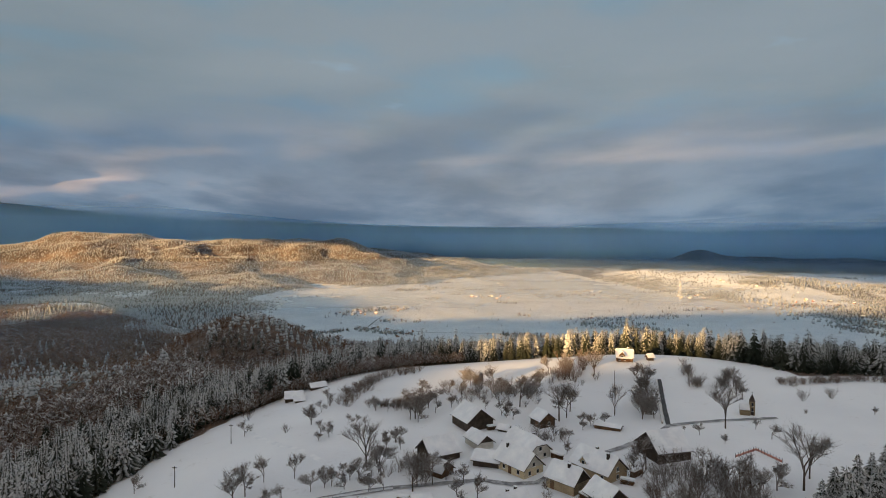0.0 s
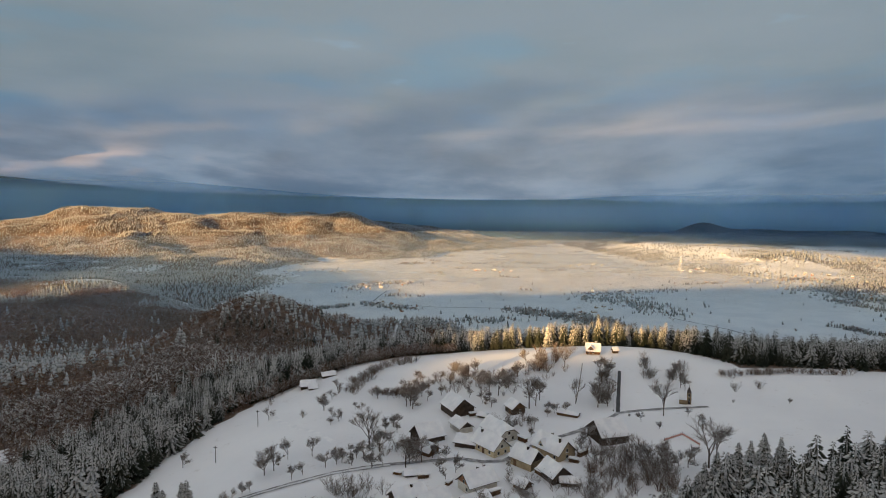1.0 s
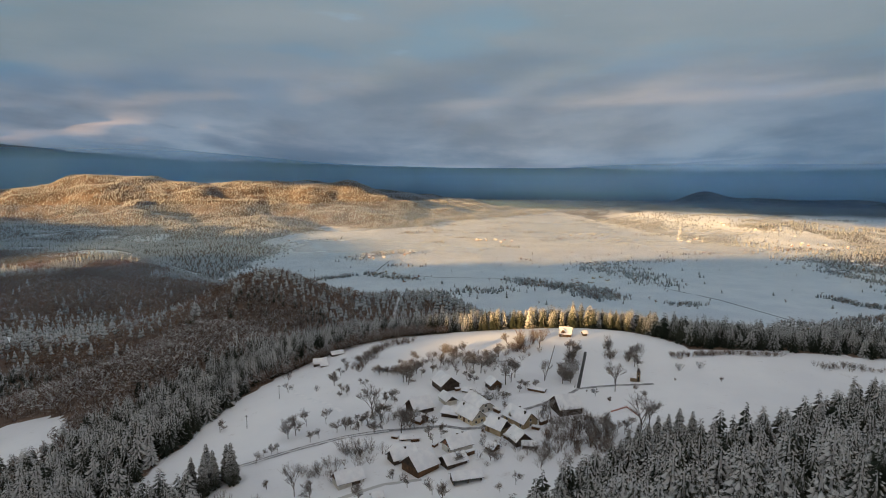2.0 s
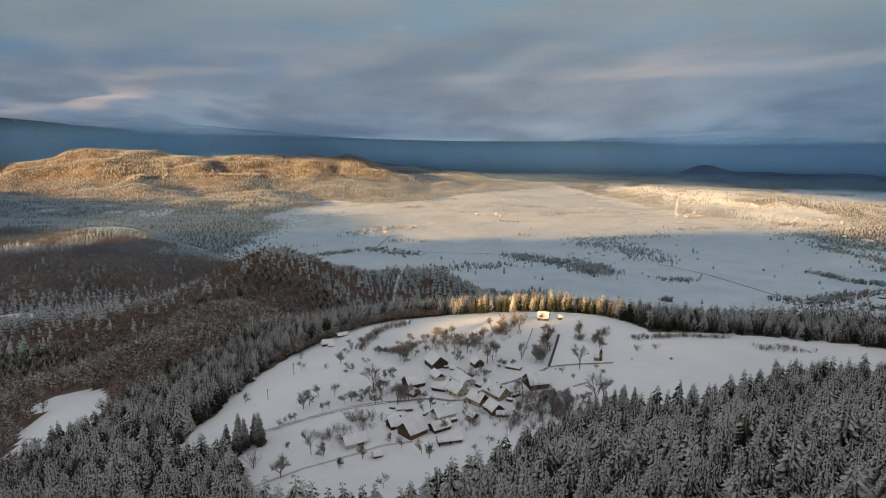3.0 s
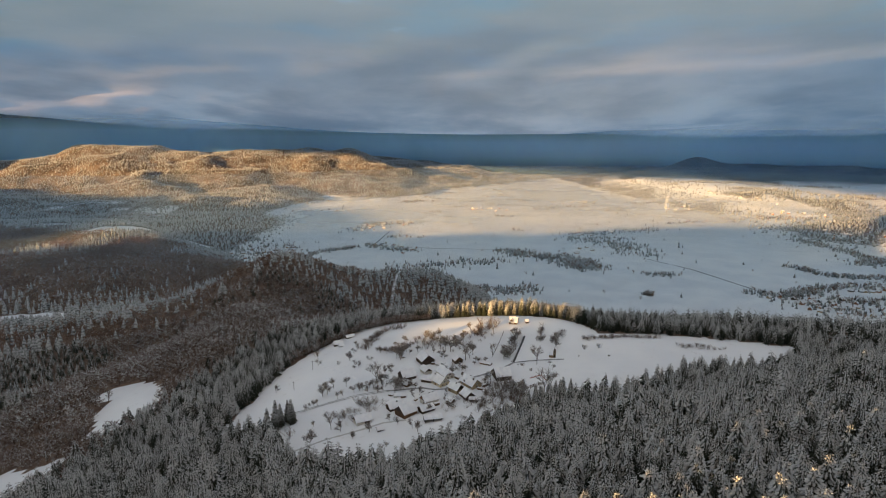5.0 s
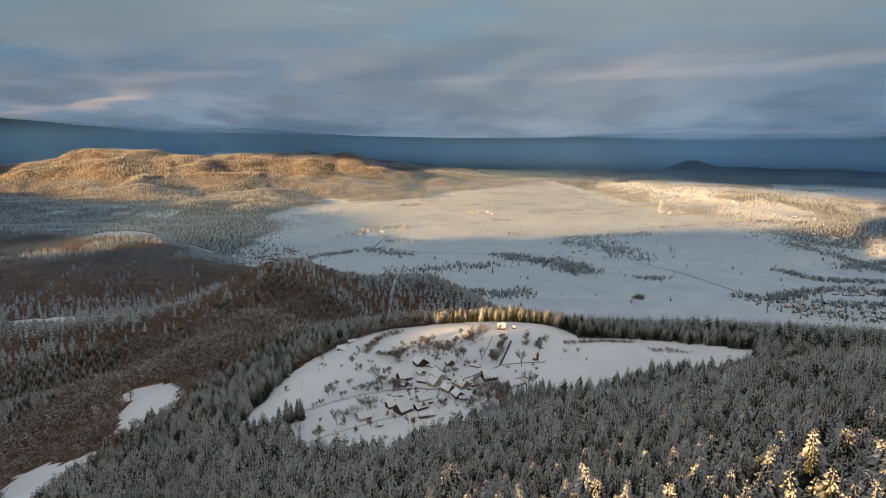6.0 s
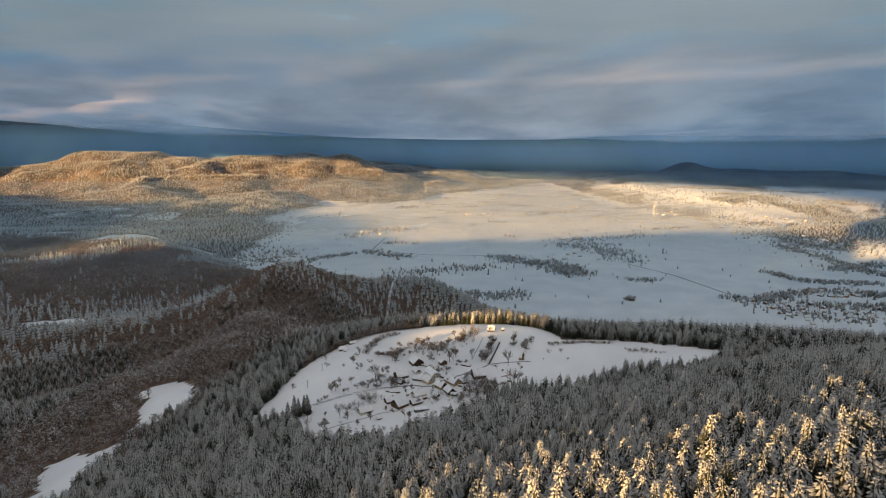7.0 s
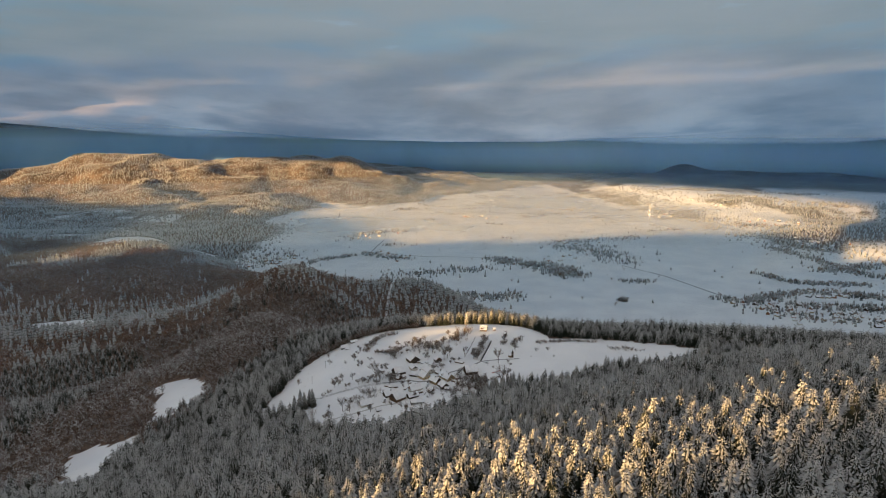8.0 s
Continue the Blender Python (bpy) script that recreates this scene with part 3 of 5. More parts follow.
rng = np.random.default_rng(5)
pyrng = random.Random(7)
SPRUCE_NEAR = [spruce_shape(pyrng, 22, 13, True) for _ in range(6)]
SPRUCE_FINE = [spruce_shape(pyrng, 17, 11, False) for _ in range(6)]
SPRUCE_SLIM = [spruce_shape(pyrng, 11, 8, False) for _ in range(5)]
SPRUCE_MID = [spruce_shape(pyrng, 6, 5, False) for _ in range(5)]
SPRUCE_FAR = [cone_shape(pyrng, 3, 5) for _ in range(4)]
SPRUCE_DOT = [cone_shape(pyrng, 1, 5) for _ in range(3)]
BARE_MID = [bare_shape(pyrng, 13, 4, 0.30, 1.5) for _ in range(5)]
BARE_FAR = [bare_shape(pyrng, 10, 2, 0.30, 2.6) for _ in range(4)]
BARE_DOT = [bare_shape(pyrng, 5, 1, 0.45, 4.0) for _ in range(4)]


def stand(x0, x1, y0, y1, gap, keep, tall, spread):
    """Spots for conifers and bare trees of a stretch of the plan, by the shares in woods()."""
    x, y = scatter(x0, x1, y0, y1, gap, rng)
    sel = keep(x, y)
    x, y = x[sel], y[sel]
    c, d = woods(x, y)
    dice = rng.uniform(0, 1, x.size)
    con, dec = dice < c, (dice >= c) & (dice < c + d)
    size = (1 - 0.24 * ramp(20, 130, y)) * np.exp(rng.normal(0, 0.13, x.size)) * (1 + 0.12 * grain(x, y, 60, 121))
    rows = np.stack([x, y, tall * size, spread * np.exp(rng.normal(0, 0.12, x.size))], -1)
    return rows[con], rows[dec]


def band(low, high, ahead=True):
    def keep(x, y):
        d = np.hypot(x - 25, y + 80)
        view = (np.abs(x - 30) < 0.77 * (y + 262) + 30) & (y > -175)
        return (d >= low) & (d < high) & view
    return keep


def below(limit, side):
    keep_ = band(0, 330)
    return lambda x, y: keep_(x, y) & ((y < limit) if side < 0 else (y >= limit))


con, dec = stand(-330, 420, -180, 40, 3.25, below(20, -1), 9.4, 1.30)
near_by = (con[:, 1] < -40) & (con[:, 0] > -20) & (con[:, 0] < 170)
order = np.argsort(con[:, 1] + 1000 * ~near_by)
HERO = con[order[:290]]
con = con[order[290:]]
dark = rng.uniform(0, 1, len(con)) < 0.34 + 0.3 * (con[:, 0] < 0)
close = con[:, 1] < -25
forest("spruce_wood", "dense rime-covered spruce trees on the mountainside", "trees", SPRUCE_FINE, con[~dark & close], NEEDLES, rng)
forest("spruce_wood", "rime-covered spruces lower down the mountainside", "trees", SPRUCE_SLIM, con[~dark & ~close], NEEDLES, rng)
forest("spruce_wood", "dark green spruces with little snow among the rimed ones", "trees", SPRUCE_SLIM, con[dark], NEEDLES_DARK, rng)
forest("beech_wood", "bare brown broadleaved trees on the snowy slope", "trees", BARE_MID, dec * (1, 1, 0.85, 1), WOOD_BROWN, rng)


def belt(x, y):
    """The dense strip of wood that rings the meadow to the north."""
    return inside((x - 25) / 1.22 + 25, (y - 150) / 1.30 + 150, FIELD) & (y > 120) & (x > -130)


con, dec = stand(-330, 420, 20, 330, 4.0, lambda x, y: below(20, 1)(x, y) & ~belt(x, y), 12.0, 1.36)
con2, dec2 = stand(-140, 300, 120, 330, 3.5, lambda x, y: below(20, 1)(x, y) & belt(x, y), 14.6, 1.2)
con2 = con2 * np.stack([0 * con2[:, 0] + 1, 0 * con2[:, 0] + 1, 1 - 0.2 * ramp(70, 125, con2[:, 0]), 0 * con2[:, 0] + 1], -1)
con, dec = np.concatenate([con, con2]), np.concatenate([dec, dec2])
dark = rng.uniform(0, 1, len(con)) < 0.45
forest("spruce_wood", "dense belt of spruces round the snowy meadow", "trees", SPRUCE_SLIM, con[~dark], NEEDLES, rng)
forest("spruce_wood", "dark green spruces in the belt round the meadow", "trees", SPRUCE_SLIM, con[dark], NEEDLES_DARK, rng)
forest("beech_wood", "bare brown trees and brush along the meadow's edge", "trees", BARE_MID, dec * (1, 1, 0.62, 1.2), WOOD_BROWN, rng)
x_, y_ = scatter(-110, 120, 150, 275, 1.35, rng)
rim_ = inside((x_ - 5) / 1.11 + 5, (y_ - 150) / 1.12 + 150, FIELD) & ~inside((x_ - 5) / 0.962 + 5, (y_ - 150) / 0.962 + 150, FIELD) & (x_ < 8) & (y_ > 188)
brush = np.stack([x_, y_, rng.uniform(2.6, 6.0, x_.size), rng.uniform(1.1, 1.7, x_.size)], -1)[rim_]
forest("brushwood", "thick brown brushwood at the foot of the spruces", "shrubs", BARE_MID, brush, TWIGS_RUST, rng)
con, dec = stand(-760, 760, 60, 760, 5.8, band(330, 720), 14.5, 1.35)
dark = rng.uniform(0, 1, len(con)) < 0.22 + 0.4 * (con[:, 0] > -140)
forest("spruce_wood", "rimed spruce stands in the side valley", "trees", SPRUCE_MID, con[~dark], NEEDLES, rng)
forest("spruce_wood", "dark spruces in the side valley", "trees", SPRUCE_MID, con[dark], NEEDLES_DARK, rng)
forest("beech_wood", "bare red-brown beech wood over the knoll and slopes", "trees", BARE_MID, dec * (1, 1, 0.85, 1.25), WOOD_BROWN, rng)
con, dec = stand(-1700, 1500, 300, 1700, 7.6, band(720, 1600), 14.0, 1.35)
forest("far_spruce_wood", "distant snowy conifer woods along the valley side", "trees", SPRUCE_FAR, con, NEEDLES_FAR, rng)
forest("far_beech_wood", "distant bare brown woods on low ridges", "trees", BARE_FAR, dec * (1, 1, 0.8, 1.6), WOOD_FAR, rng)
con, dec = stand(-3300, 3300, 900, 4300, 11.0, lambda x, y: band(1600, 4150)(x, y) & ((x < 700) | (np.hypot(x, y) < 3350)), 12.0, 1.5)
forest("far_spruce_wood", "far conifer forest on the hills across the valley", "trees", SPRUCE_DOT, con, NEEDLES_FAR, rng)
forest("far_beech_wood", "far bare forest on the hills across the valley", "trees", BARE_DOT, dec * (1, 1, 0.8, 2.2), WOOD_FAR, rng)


# ---- single spruces near the flight ----
def hollow(name, label="", category="", group="", spot=None):
    ob = new(name)
    ob.empty_display_size = 0.5
    if spot is not None:
        ob.matrix_basis = spot
    return tagged(ob, label, category, group)


def part(name, me, parent, label=""):
    ob = new(name, me)
    ob.parent = parent
    return tagged(ob, label)


def tube(points, radii, sides=5):
    v, f = [], []
    for (x, y, z), r in zip(points, radii):
        v += [(x + r * math.cos(6.283 * i / sides), y + r * math.sin(6.283 * i / sides), z) for i in range(sides)]
    for k in range(len(points) - 1):
        for i in range(sides):
            a, b = k * sides + i, k * sides + (i + 1) % sides
            f += [(a, b, b + sides), (a, b + sides, a + sides)]
    return np.array(v), np.array(f)


tv, tf = tube([(0, 0, -0.03), (0.002, 0, 0.4), (0, 0.001, 0.9)], [0.017, 0.011, 0.003])
trunk_mesh = mesh_of("trunk", tv, tf, BARK)
hero_spruces = []
for v, f, share in SPRUCE_NEAR:
    root = hollow("spruce", "tall spruce with drooping snow-laden boughs", "tree", "spruces on the mountainside")
    part("trunk", trunk_mesh, root)
    crown_mesh = mesh_of("crown", v, f, NEEDLES)
    crown_mesh.attributes.new("rime", "FLOAT", "POINT").data.foreach_set("value", share.astype(np.float32))
    part("crown", crown_mesh, root)
    hero_spruces.append(root)
for k, (x, y, h, w) in enumerate(HERO):
    spot = pose(x, y, float(height(x, y)) - 0.2, rng.normal(0, 1.2), rng.normal(0, 1.2), rng.uniform(0, 360))
    if k < len(hero_spruces):
        ob = hero_spruces[k]
        ob.matrix_basis = spot
    else:
        ob = copy_thing(hero_spruces[k % len(hero_spruces)], spot)
    ob.scale = (h * w, h * w, h)

# ---- hamlet: roads, walls and fences ----
def ribbon(name, points, width, material, lift, label, category, kind="structure", wander=0.25):
    """A strip of road or track laid on the ground, with uneven edges."""
    pts = []
    for (ax, ay), (bx, by) in zip(points, points[1:]):
        n = max(2, int(math.hypot(bx - ax, by - ay) / 1.5))
        pts += [(ax + (bx - ax) * i / n, ay + (by - ay) * i / n) for i in range(n)]
    pts.append(points[-1])
    v, f = [], []
    for k, (x, y) in enumerate(pts):
        (ax, ay), (bx, by) = pts[max(0, k - 1)], pts[min(len(pts) - 1, k + 1)]
        d = math.hypot(bx - ax, by - ay)
        nx, ny = -(by - ay) / d, (bx - ax) / d
        for side in (-1, 1):
            w = side * (width / 2 + wander * float(grain(x * 3 + 50 * side, y * 3, 4, 9)))
            px, py = x + nx * w, y + ny * w
            v.append((px, py, float(height(px, py)) + lift))
        if k:
            f.append((2 * k - 2, 2 * k - 1, 2 * k + 1, 2 * k))
    return tagged(new(name, mesh_of(name, v, f, material)), label, category, kind=kind)


VILLAGE_ROAD = [(-10, 121.5), (2, 122.5), (8, 123), (14, 120.2), (19, 120.5), (23, 124), (29, 130), (38, 134.5), (47, 140.2), (53, 145), (56, 148.4), (62, 149.6), (70, 150.2), (84, 150.2)]
ribbon("road", VILLAGE_ROAD, 1.45, LANE, 0.14, "narrow slushy lane through the hamlet", "road")
for off in (-0.75, 0.75):
    ribbon("road", [(-60, 106 + off), (-56, 107.6 + off), (-48, 109.6 + off), (-39, 112.8 + off), (-30, 116.2 + off), (-24, 118.6 + off), (-17, 120.3 + off), (-10, 121.5 + off)], 0.5, LANE, 0.12,
           "wheel rut worn through snow on the lane", "road")
ribbon("track", [(-60, 180), (-55, 170), (-50, 161), (-42, 152), (-34, 145.5), (-28, 138)], 1.5, SNOW, 0.10, "trodden snow track across the meadow", "track")
ribbon("track", [(-47, 70), (-32, 79), (-20, 84), (-8, 90), (2, 91)], 1.2, WOOD_BROWN, 0.07, "faint muddy path between the orchards", "track")


def fresh_box(bm, x0, x1, y0, y1, z0, z1):
    m = Matrix.Translation(((x0 + x1) / 2, (y0 + y1) / 2, (z0 + z1) / 2)) @ Matrix.Diagonal((x1 - x0, y1 - y0, z1 - z0, 1))
    return bmesh.ops.create_cube(bm, size=1.0, matrix=m)["verts"]


def bm_mesh(name, bm, *materials):
    me = bpy.data.meshes.new(name)
    bm.normal_update()
    bm.to_mesh(me)
    bm.free()
    for m in materials:
        me.materials.append(m)
    return me


def box_mesh(name, x0, x1, y0, y1, z0, z1, material, bevel=0.0):
    bm = bmesh.new()
    fresh_box(bm, x0, x1, y0, y1, z0, z1)
    if bevel:
        bmesh.ops.bevel(bm, geom=bm.edges[:], offset=bevel, segments=2, affect="EDGES")
    return bm_mesh(name, bm, material)


def wall_run(name, points, tall, thick, material, label, category):
    """A low wall or bank that follows the ground, capped with snow."""
    root = hollow(name, label, category, spot=pose(*points[0], float(height(*points[0]))))
    x0, y0 = points[0]
    z0 = float(height(x0, y0))
    for cap in (False, True):
        v, f = [], []
        for k, (x, y) in enumerate(points):
            (ax, ay), (bx, by) = points[max(0, k - 1)], points[min(len(points) - 1, k + 1)]
            d = math.hypot(bx - ax, by - ay)
            nx, ny = -(by - ay) / d * thick / 2, (bx - ax) / d * thick / 2
            g = float(height(x, y)) - z0
            low, high = (g + tall, g + tall + 0.16) if cap else (g - 0.5, g + tall)
            grow = 1.15 if cap else 1.0
            v += [(x - x0 - nx * grow, y - y0 - ny * grow, low), (x - x0 + nx * grow, y - y0 + ny * grow, low), (x - x0 + nx * grow, y - y0 + ny * grow, high), (x - x0 - nx * grow, y - y0 - ny * grow, high)]
            if k:
                b = 4 * k
                f += [(b - 4 + i, b + i, b + (i + 1) % 4, b - 4 + (i + 1) % 4) for i in range(4)]
        f += [(0, 1, 2, 3), (len(v) - 1, len(v) - 2, len(v) - 3, len(v) - 4)]
        part("snow_cap" if cap else "masonry", mesh_of(name, v, f, SNOW if cap else material), root)
    return root


def between(a, b, n):
    return [(a[0] + (b[0] - a[0]) * i / n, a[1] + (b[1] - a[1]) * i / n) for i in range(n + 1)]


ribbon("road", between((56.2, 149.0), (66.5, 184), 14), 1.15, ROAD, 0.13, "cleared dark asphalt drive running uphill through the snow", "road", wander=0.12)
wall_run("kerb_wall", between((55.2, 150.2), (65.4, 184), 14), 0.35, 0.35, STONE, "low snow-capped stone kerb beside the drive", "wall")


def post_fence(points, label):
    """A garden fence of thin posts and two rails that follows the ground."""
    x0, y0 = points[0]
    root = hollow("garden_fence", label, "fence", spot=pose(x0, y0, 0))
    tops = []
    for x, y in points:
        g = float(height(x, y))
        part("post", box_mesh("post", x - x0 - 0.06, x - x0 + 0.06, y - y0 - 0.06, y - y0 + 0.06, g - 0.3, g + 1.15, PLANK), root)
        tops.append((x - x0, y - y0, g))
    for z in (0.5, 0.95):
        for (ax, ay, ag), (bx, by, bg) in zip(tops, tops[1:]):
            v = [(ax - 0.03, ay, ag + z), (ax + 0.03, ay, ag + z), (ax + 0.03, ay, ag + z + 0.12), (ax - 0.03, ay, ag + z + 0.12),
                 (bx - 0.03, by, bg + z), (bx + 0.03, by, bg + z), (bx + 0.03, by, bg + z + 0.12), (bx - 0.03, by, bg + z + 0.12)]
            part("rail", mesh_of("rail", v, [(0, 1, 5, 4), (1, 2, 6, 5), (2, 3, 7, 6), (3, 0, 4, 7)], PLANK), root)


post_fence(between((45.8, 159), (54.5, 190), 14), "thin wooden post fence across the snowy garden")


# ---- hamlet: buildings ----
def window(parent, x, y, z, w, h, face, shutters=False):
    """A small window on a wall that faces along +-x or +-y: frame, pane and sill."""
    sx = 1 if face[0] + face[1] > 0 else -1
    def slab(name, wide, low, high, out0, out1, mat_, owner):
        if face[0]:
            a, b = sorted((x + sx * out0, x + sx * out1))
            me = box_mesh(name, a, b, y - wide, y + wide, low, high, mat_)
        else:
            a, b = sorted((y + sx * out0, y + sx * out1))
            me = box_mesh(name, x - wide, x + wide, a, b, low, high, mat_)
        return part(name, me, owner)
    fr = slab("window", w / 2 + 0.08, z - 0.08, z + h + 0.08, -0.02, 0.05, PLASTER_PALE if not shutters else DARK, parent)
    slab("pane", w / 2, z, z + h, 0.03, 0.075, GLASS, fr)
    slab("sill", w / 2 + 0.14, z - 0.16, z - 0.08, -0.02, 0.14, SNOW, fr)


def building(name, label, x, y, length, width, turn, eave, rise, wall_mat, gable_mat=None, over=0.45, snow=0.30, chimneys=(), door=None,
             windows=(), gable_windows=(), boards=False, open_front=False, hip=0.0, category="house"):
    """A house or barn with a ridge along its own x axis: walls, gables, two roof slopes, snow, chimneys, openings."""
    z = min(float(height(x + dx, y + dy)) for dx in (-2, 0, 2) for dy in (-2, 0, 2)) - 0.1
    root = hollow(name, label, category, spot=pose(x, y, z, 0, 0, turn))
    hl, hw = length / 2, width / 2
    # walls
    bm = bmesh.new()
    if open_front:
        fresh_box(bm, -hl, hl, hw - 0.2, hw, 0, eave)
        fresh_box(bm, -hl, -hl + 0.2, -hw, hw - 0.2, 0, eave)
        fresh_box(bm, hl - 0.2, hl, -hw, hw - 0.2, 0, eave)
        fresh_box(bm, -0.15, 0.15, -hw, -hw + 0.2, 0, eave)
    else:
        fresh_box(bm, -hl, hl, -hw, hw, 0, eave)
    part("wall", bm_mesh("wall", bm, wall_mat), root)
    # gables
    for side in (-1, 1):
        bm = bmesh.new()
        a, b = sorted((side * (hl - 0.22), side * hl))
        cut = hip if side > 0 else 0.0
        ring = [(-hw, eave), (hw, eave)] + ([(0, eave + rise)] if not cut else [(hw * cut, eave + rise * (1 - cut)), (-hw * cut, eave + rise * (1 - cut))])
        lo = [bm.verts.new((a, p, q)) for p, q in ring]
        hi = [bm.verts.new((b, p, q)) for p, q in ring]
        n = len(ring)
        bm.faces.new(lo[::-1])
        bm.faces.new(hi)
        for i in range(n):
            bm.faces.new((lo[i], lo[(i + 1) % n], hi[(i + 1) % n], hi[i]))
        gable = part("gable", bm_mesh("gable", bm, gable_mat or wall_mat), root)
        if boards:
            n = int(width / 0.35)
            for k in range(1, n):
                p = -hw + width * k / n
                top_ = eave + rise * (1 - abs(p) / hw) - 0.1
                part("board_batten", box_mesh("board_batten", *sorted((side * hl, side * (hl + 0.05))), p - 0.035, p + 0.035, 0.1, top_, gable_mat or wall_mat), gable)
    # roof slopes and the snow on them
    pitch = math.atan2(rise, hw)
    run = math.hypot(hw, rise) + over
    for side in (-1, 1):
        for what, t0, t1, mat_, grow in (("roof_slope", 0.0, 0.13, ROOF, 0.0), ("roof_snow", 0.135, 0.135 + snow, SNOW, -0.03)):
            bm = bmesh.new()
            nx, ny = 14, 7
            grid = {}
            for lay, t in ((0, t0), (1, t1)):
                for i in range(nx + 1):
                    for j in range(ny + 1):
                        px = (hl + over + grow) * (2 * i / nx - 1)
                        d = run * j / ny + (grow if j == ny else 0)
                        tt = t
                        if what == "roof_snow" and lay:
                            edge = min(1.0, min(i, nx - i) / 1.0 * 0.5 + 0.45, (ny - j) * 0.5 + 0.5)
                            tt = t0 + (t1 - t0) * edge * (1 + 0.35 * float(grain(px * 2 + x, d * 2 + y, 3.1, 3)))
                        elif what == "roof_snow":
                            pass
                        hipdrop = 0.0
                        if hip and px > hl - hip * hl * 0.6:
                            hipdrop = max(0.0, (px - (hl - hip * hl * 0.6)) * 0.9 - d * math.sin(pitch))
                        q = side * d * math.cos(pitch) + side * tt * math.sin(pitch)
                        zz = eave + rise - d * math.sin(pitch) + tt * math.cos(pitch) - hipdrop
                        if j == 0:
                            q, zz = 0.0, eave + rise + tt / math.cos(pitch) - hipdrop
                        grid[lay, i, j] = bm.verts.new((px, q, zz))
            for i in range(nx):
                for j in range(ny):
                    for lay in (0, 1):
                        r_ = [grid[lay, i, j], grid[lay, i + 1, j], grid[lay, i + 1, j + 1], grid[lay, i, j + 1]]
                        bm.faces.new(r_ if (lay == 1) == (side < 0) else r_[::-1])
            rim = [(i, 0) for i in range(nx + 1)] + [(nx, j) for j in range(1, ny + 1)] + [(i, ny) for i in range(nx - 1, -1, -1)] + [(0, j) for j in range(ny - 1, 0, -1)]
            for (a, b), (c, d_) in zip(rim, rim[1:] + rim[:1]):
                bm.faces.new((grid[0, a, b], grid[0, c, d_], grid[1, c, d_], grid[1, a, b]))
            bmesh.ops.recalc_face_normals(bm, faces=bm.faces)
            me = bm_mesh(what, bm, mat_)
            part(what, me, root, "thick white snow cover" if what == "roof_snow" else "")
    for cx, cy in chimneys:
        base = eave + rise * (1 - abs(cy) / hw)
        ch = part("chimney", box_mesh("chimney", cx - 0.24, cx + 0.24, cy - 0.24, cy + 0.24, base - 0.3, eave + rise + 0.75, DARK if cy else BRICK), root)
        part("chimney_cap", box_mesh("chimney_cap", cx - 0.32, cx + 0.32, cy - 0.32, cy + 0.32, eave + rise + 0.75, eave + rise + 0.9, SNOW, 0.03), ch)
    for wx, wz, sy in windows:
        window(root, wx, sy * hw, wz, 0.62, 0.75, (0, sy))
    for wy, wz, sx in gable_windows:
        window(root, sx * hl, wy, wz, 0.62, 0.75, (sx, 0))
    if door is not None:
        dx, sy, dw, dh = door
        dr = part("door", box_mesh("door", dx - dw / 2, dx + dw / 2, *sorted((sy * (hw - 0.02), sy * (hw + 0.06))), 0.05, dh, PLANK_WARM if dw < 1.2 else PLANK), root)
        part("door_handle", box_mesh("door_handle", dx + dw / 2 - 0.14, dx + dw / 2 - 0.08, *sorted((sy * (hw + 0.06), sy * (hw + 0.11))), 0.9, 1.02, DARK), dr)
    return root


building("barn", "large dark timber barn with a thick snow roof", 7.8, 156.0, 8.6, 7.4, -64, 2.5, 2.9, PLANK, boards=True, door=(-1.5, -1, 1.8, 2.0), category="barn")
building("shed", "small timber shed with a snowy roof beside the barn", 8.7, 142.0, 6.4, 4.0, -63, 1.9, 1.5, PLASTER_PALE, PLANK, category="shed")
building("barn", "wide timber barn with boarded gable and snow roof", -0.9, 136.2, 7.4, 6.6, 30, 2.1, 2.7, PLANK, PLANK, boards=True, category="barn")
building("hut", "little brown wooden hut with a snowy roof", -0.5, 127.5, 4.2, 4.0, -40, 1.5, 1.5, PLANK_WARM, boards=True, category="hut")
building("annex", "low lean-to building with deep snow roof", 10.3, 131.6, 5.8, 5.0, -22, 1.5, 1.3, PLANK, open_front=False, door=(-1.0, -1, 1.5, 1.3), category="shed")
building("farmhouse", "cream plastered farmhouse with snowy gable roof", 16.2, 127.6, 9.2, 5.6, -53, 2.1, 2.5, PLASTER_CREAM, PLASTER_PALE, chimneys=((-2.6, -0.6),), door=(0.4, -1, 0.9, 1.7),
         windows=((-3.2, 0.8, -1), (2.9, 0.8, -1), (-1.4, 0.8, -1)), gable_windows=((-1.2, 0.7, 1), (1.2, 0.7, 1), (0.0, 2.3, 1)))
building("farmhouse", "old plastered farmhouse with half-hipped snow roof", 19.2, 136.2, 9.8, 5.6, -60, 2.2, 2.4, PLASTER_PALE, chimneys=((2.0, 0.4),), hip=0.3,
         windows=((2.8, 0.8, -1), (0.8, 0.8, -1)), gable_windows=((-1.2, 0.8, 1), (1.2, 0.8, 1), (0.0, 2.3, 1)))
building("log_cabin", "small dark log cabin with snow on its roof", 25.7, 153.6, 4.6, 4.4, -66, 2.1, 1.7, PLANK, PLANK_WARM, boards=True, door=(0.6, -1, 0.9, 1.7), category="cabin", gable_windows=((0.4, 0.8, 1),))
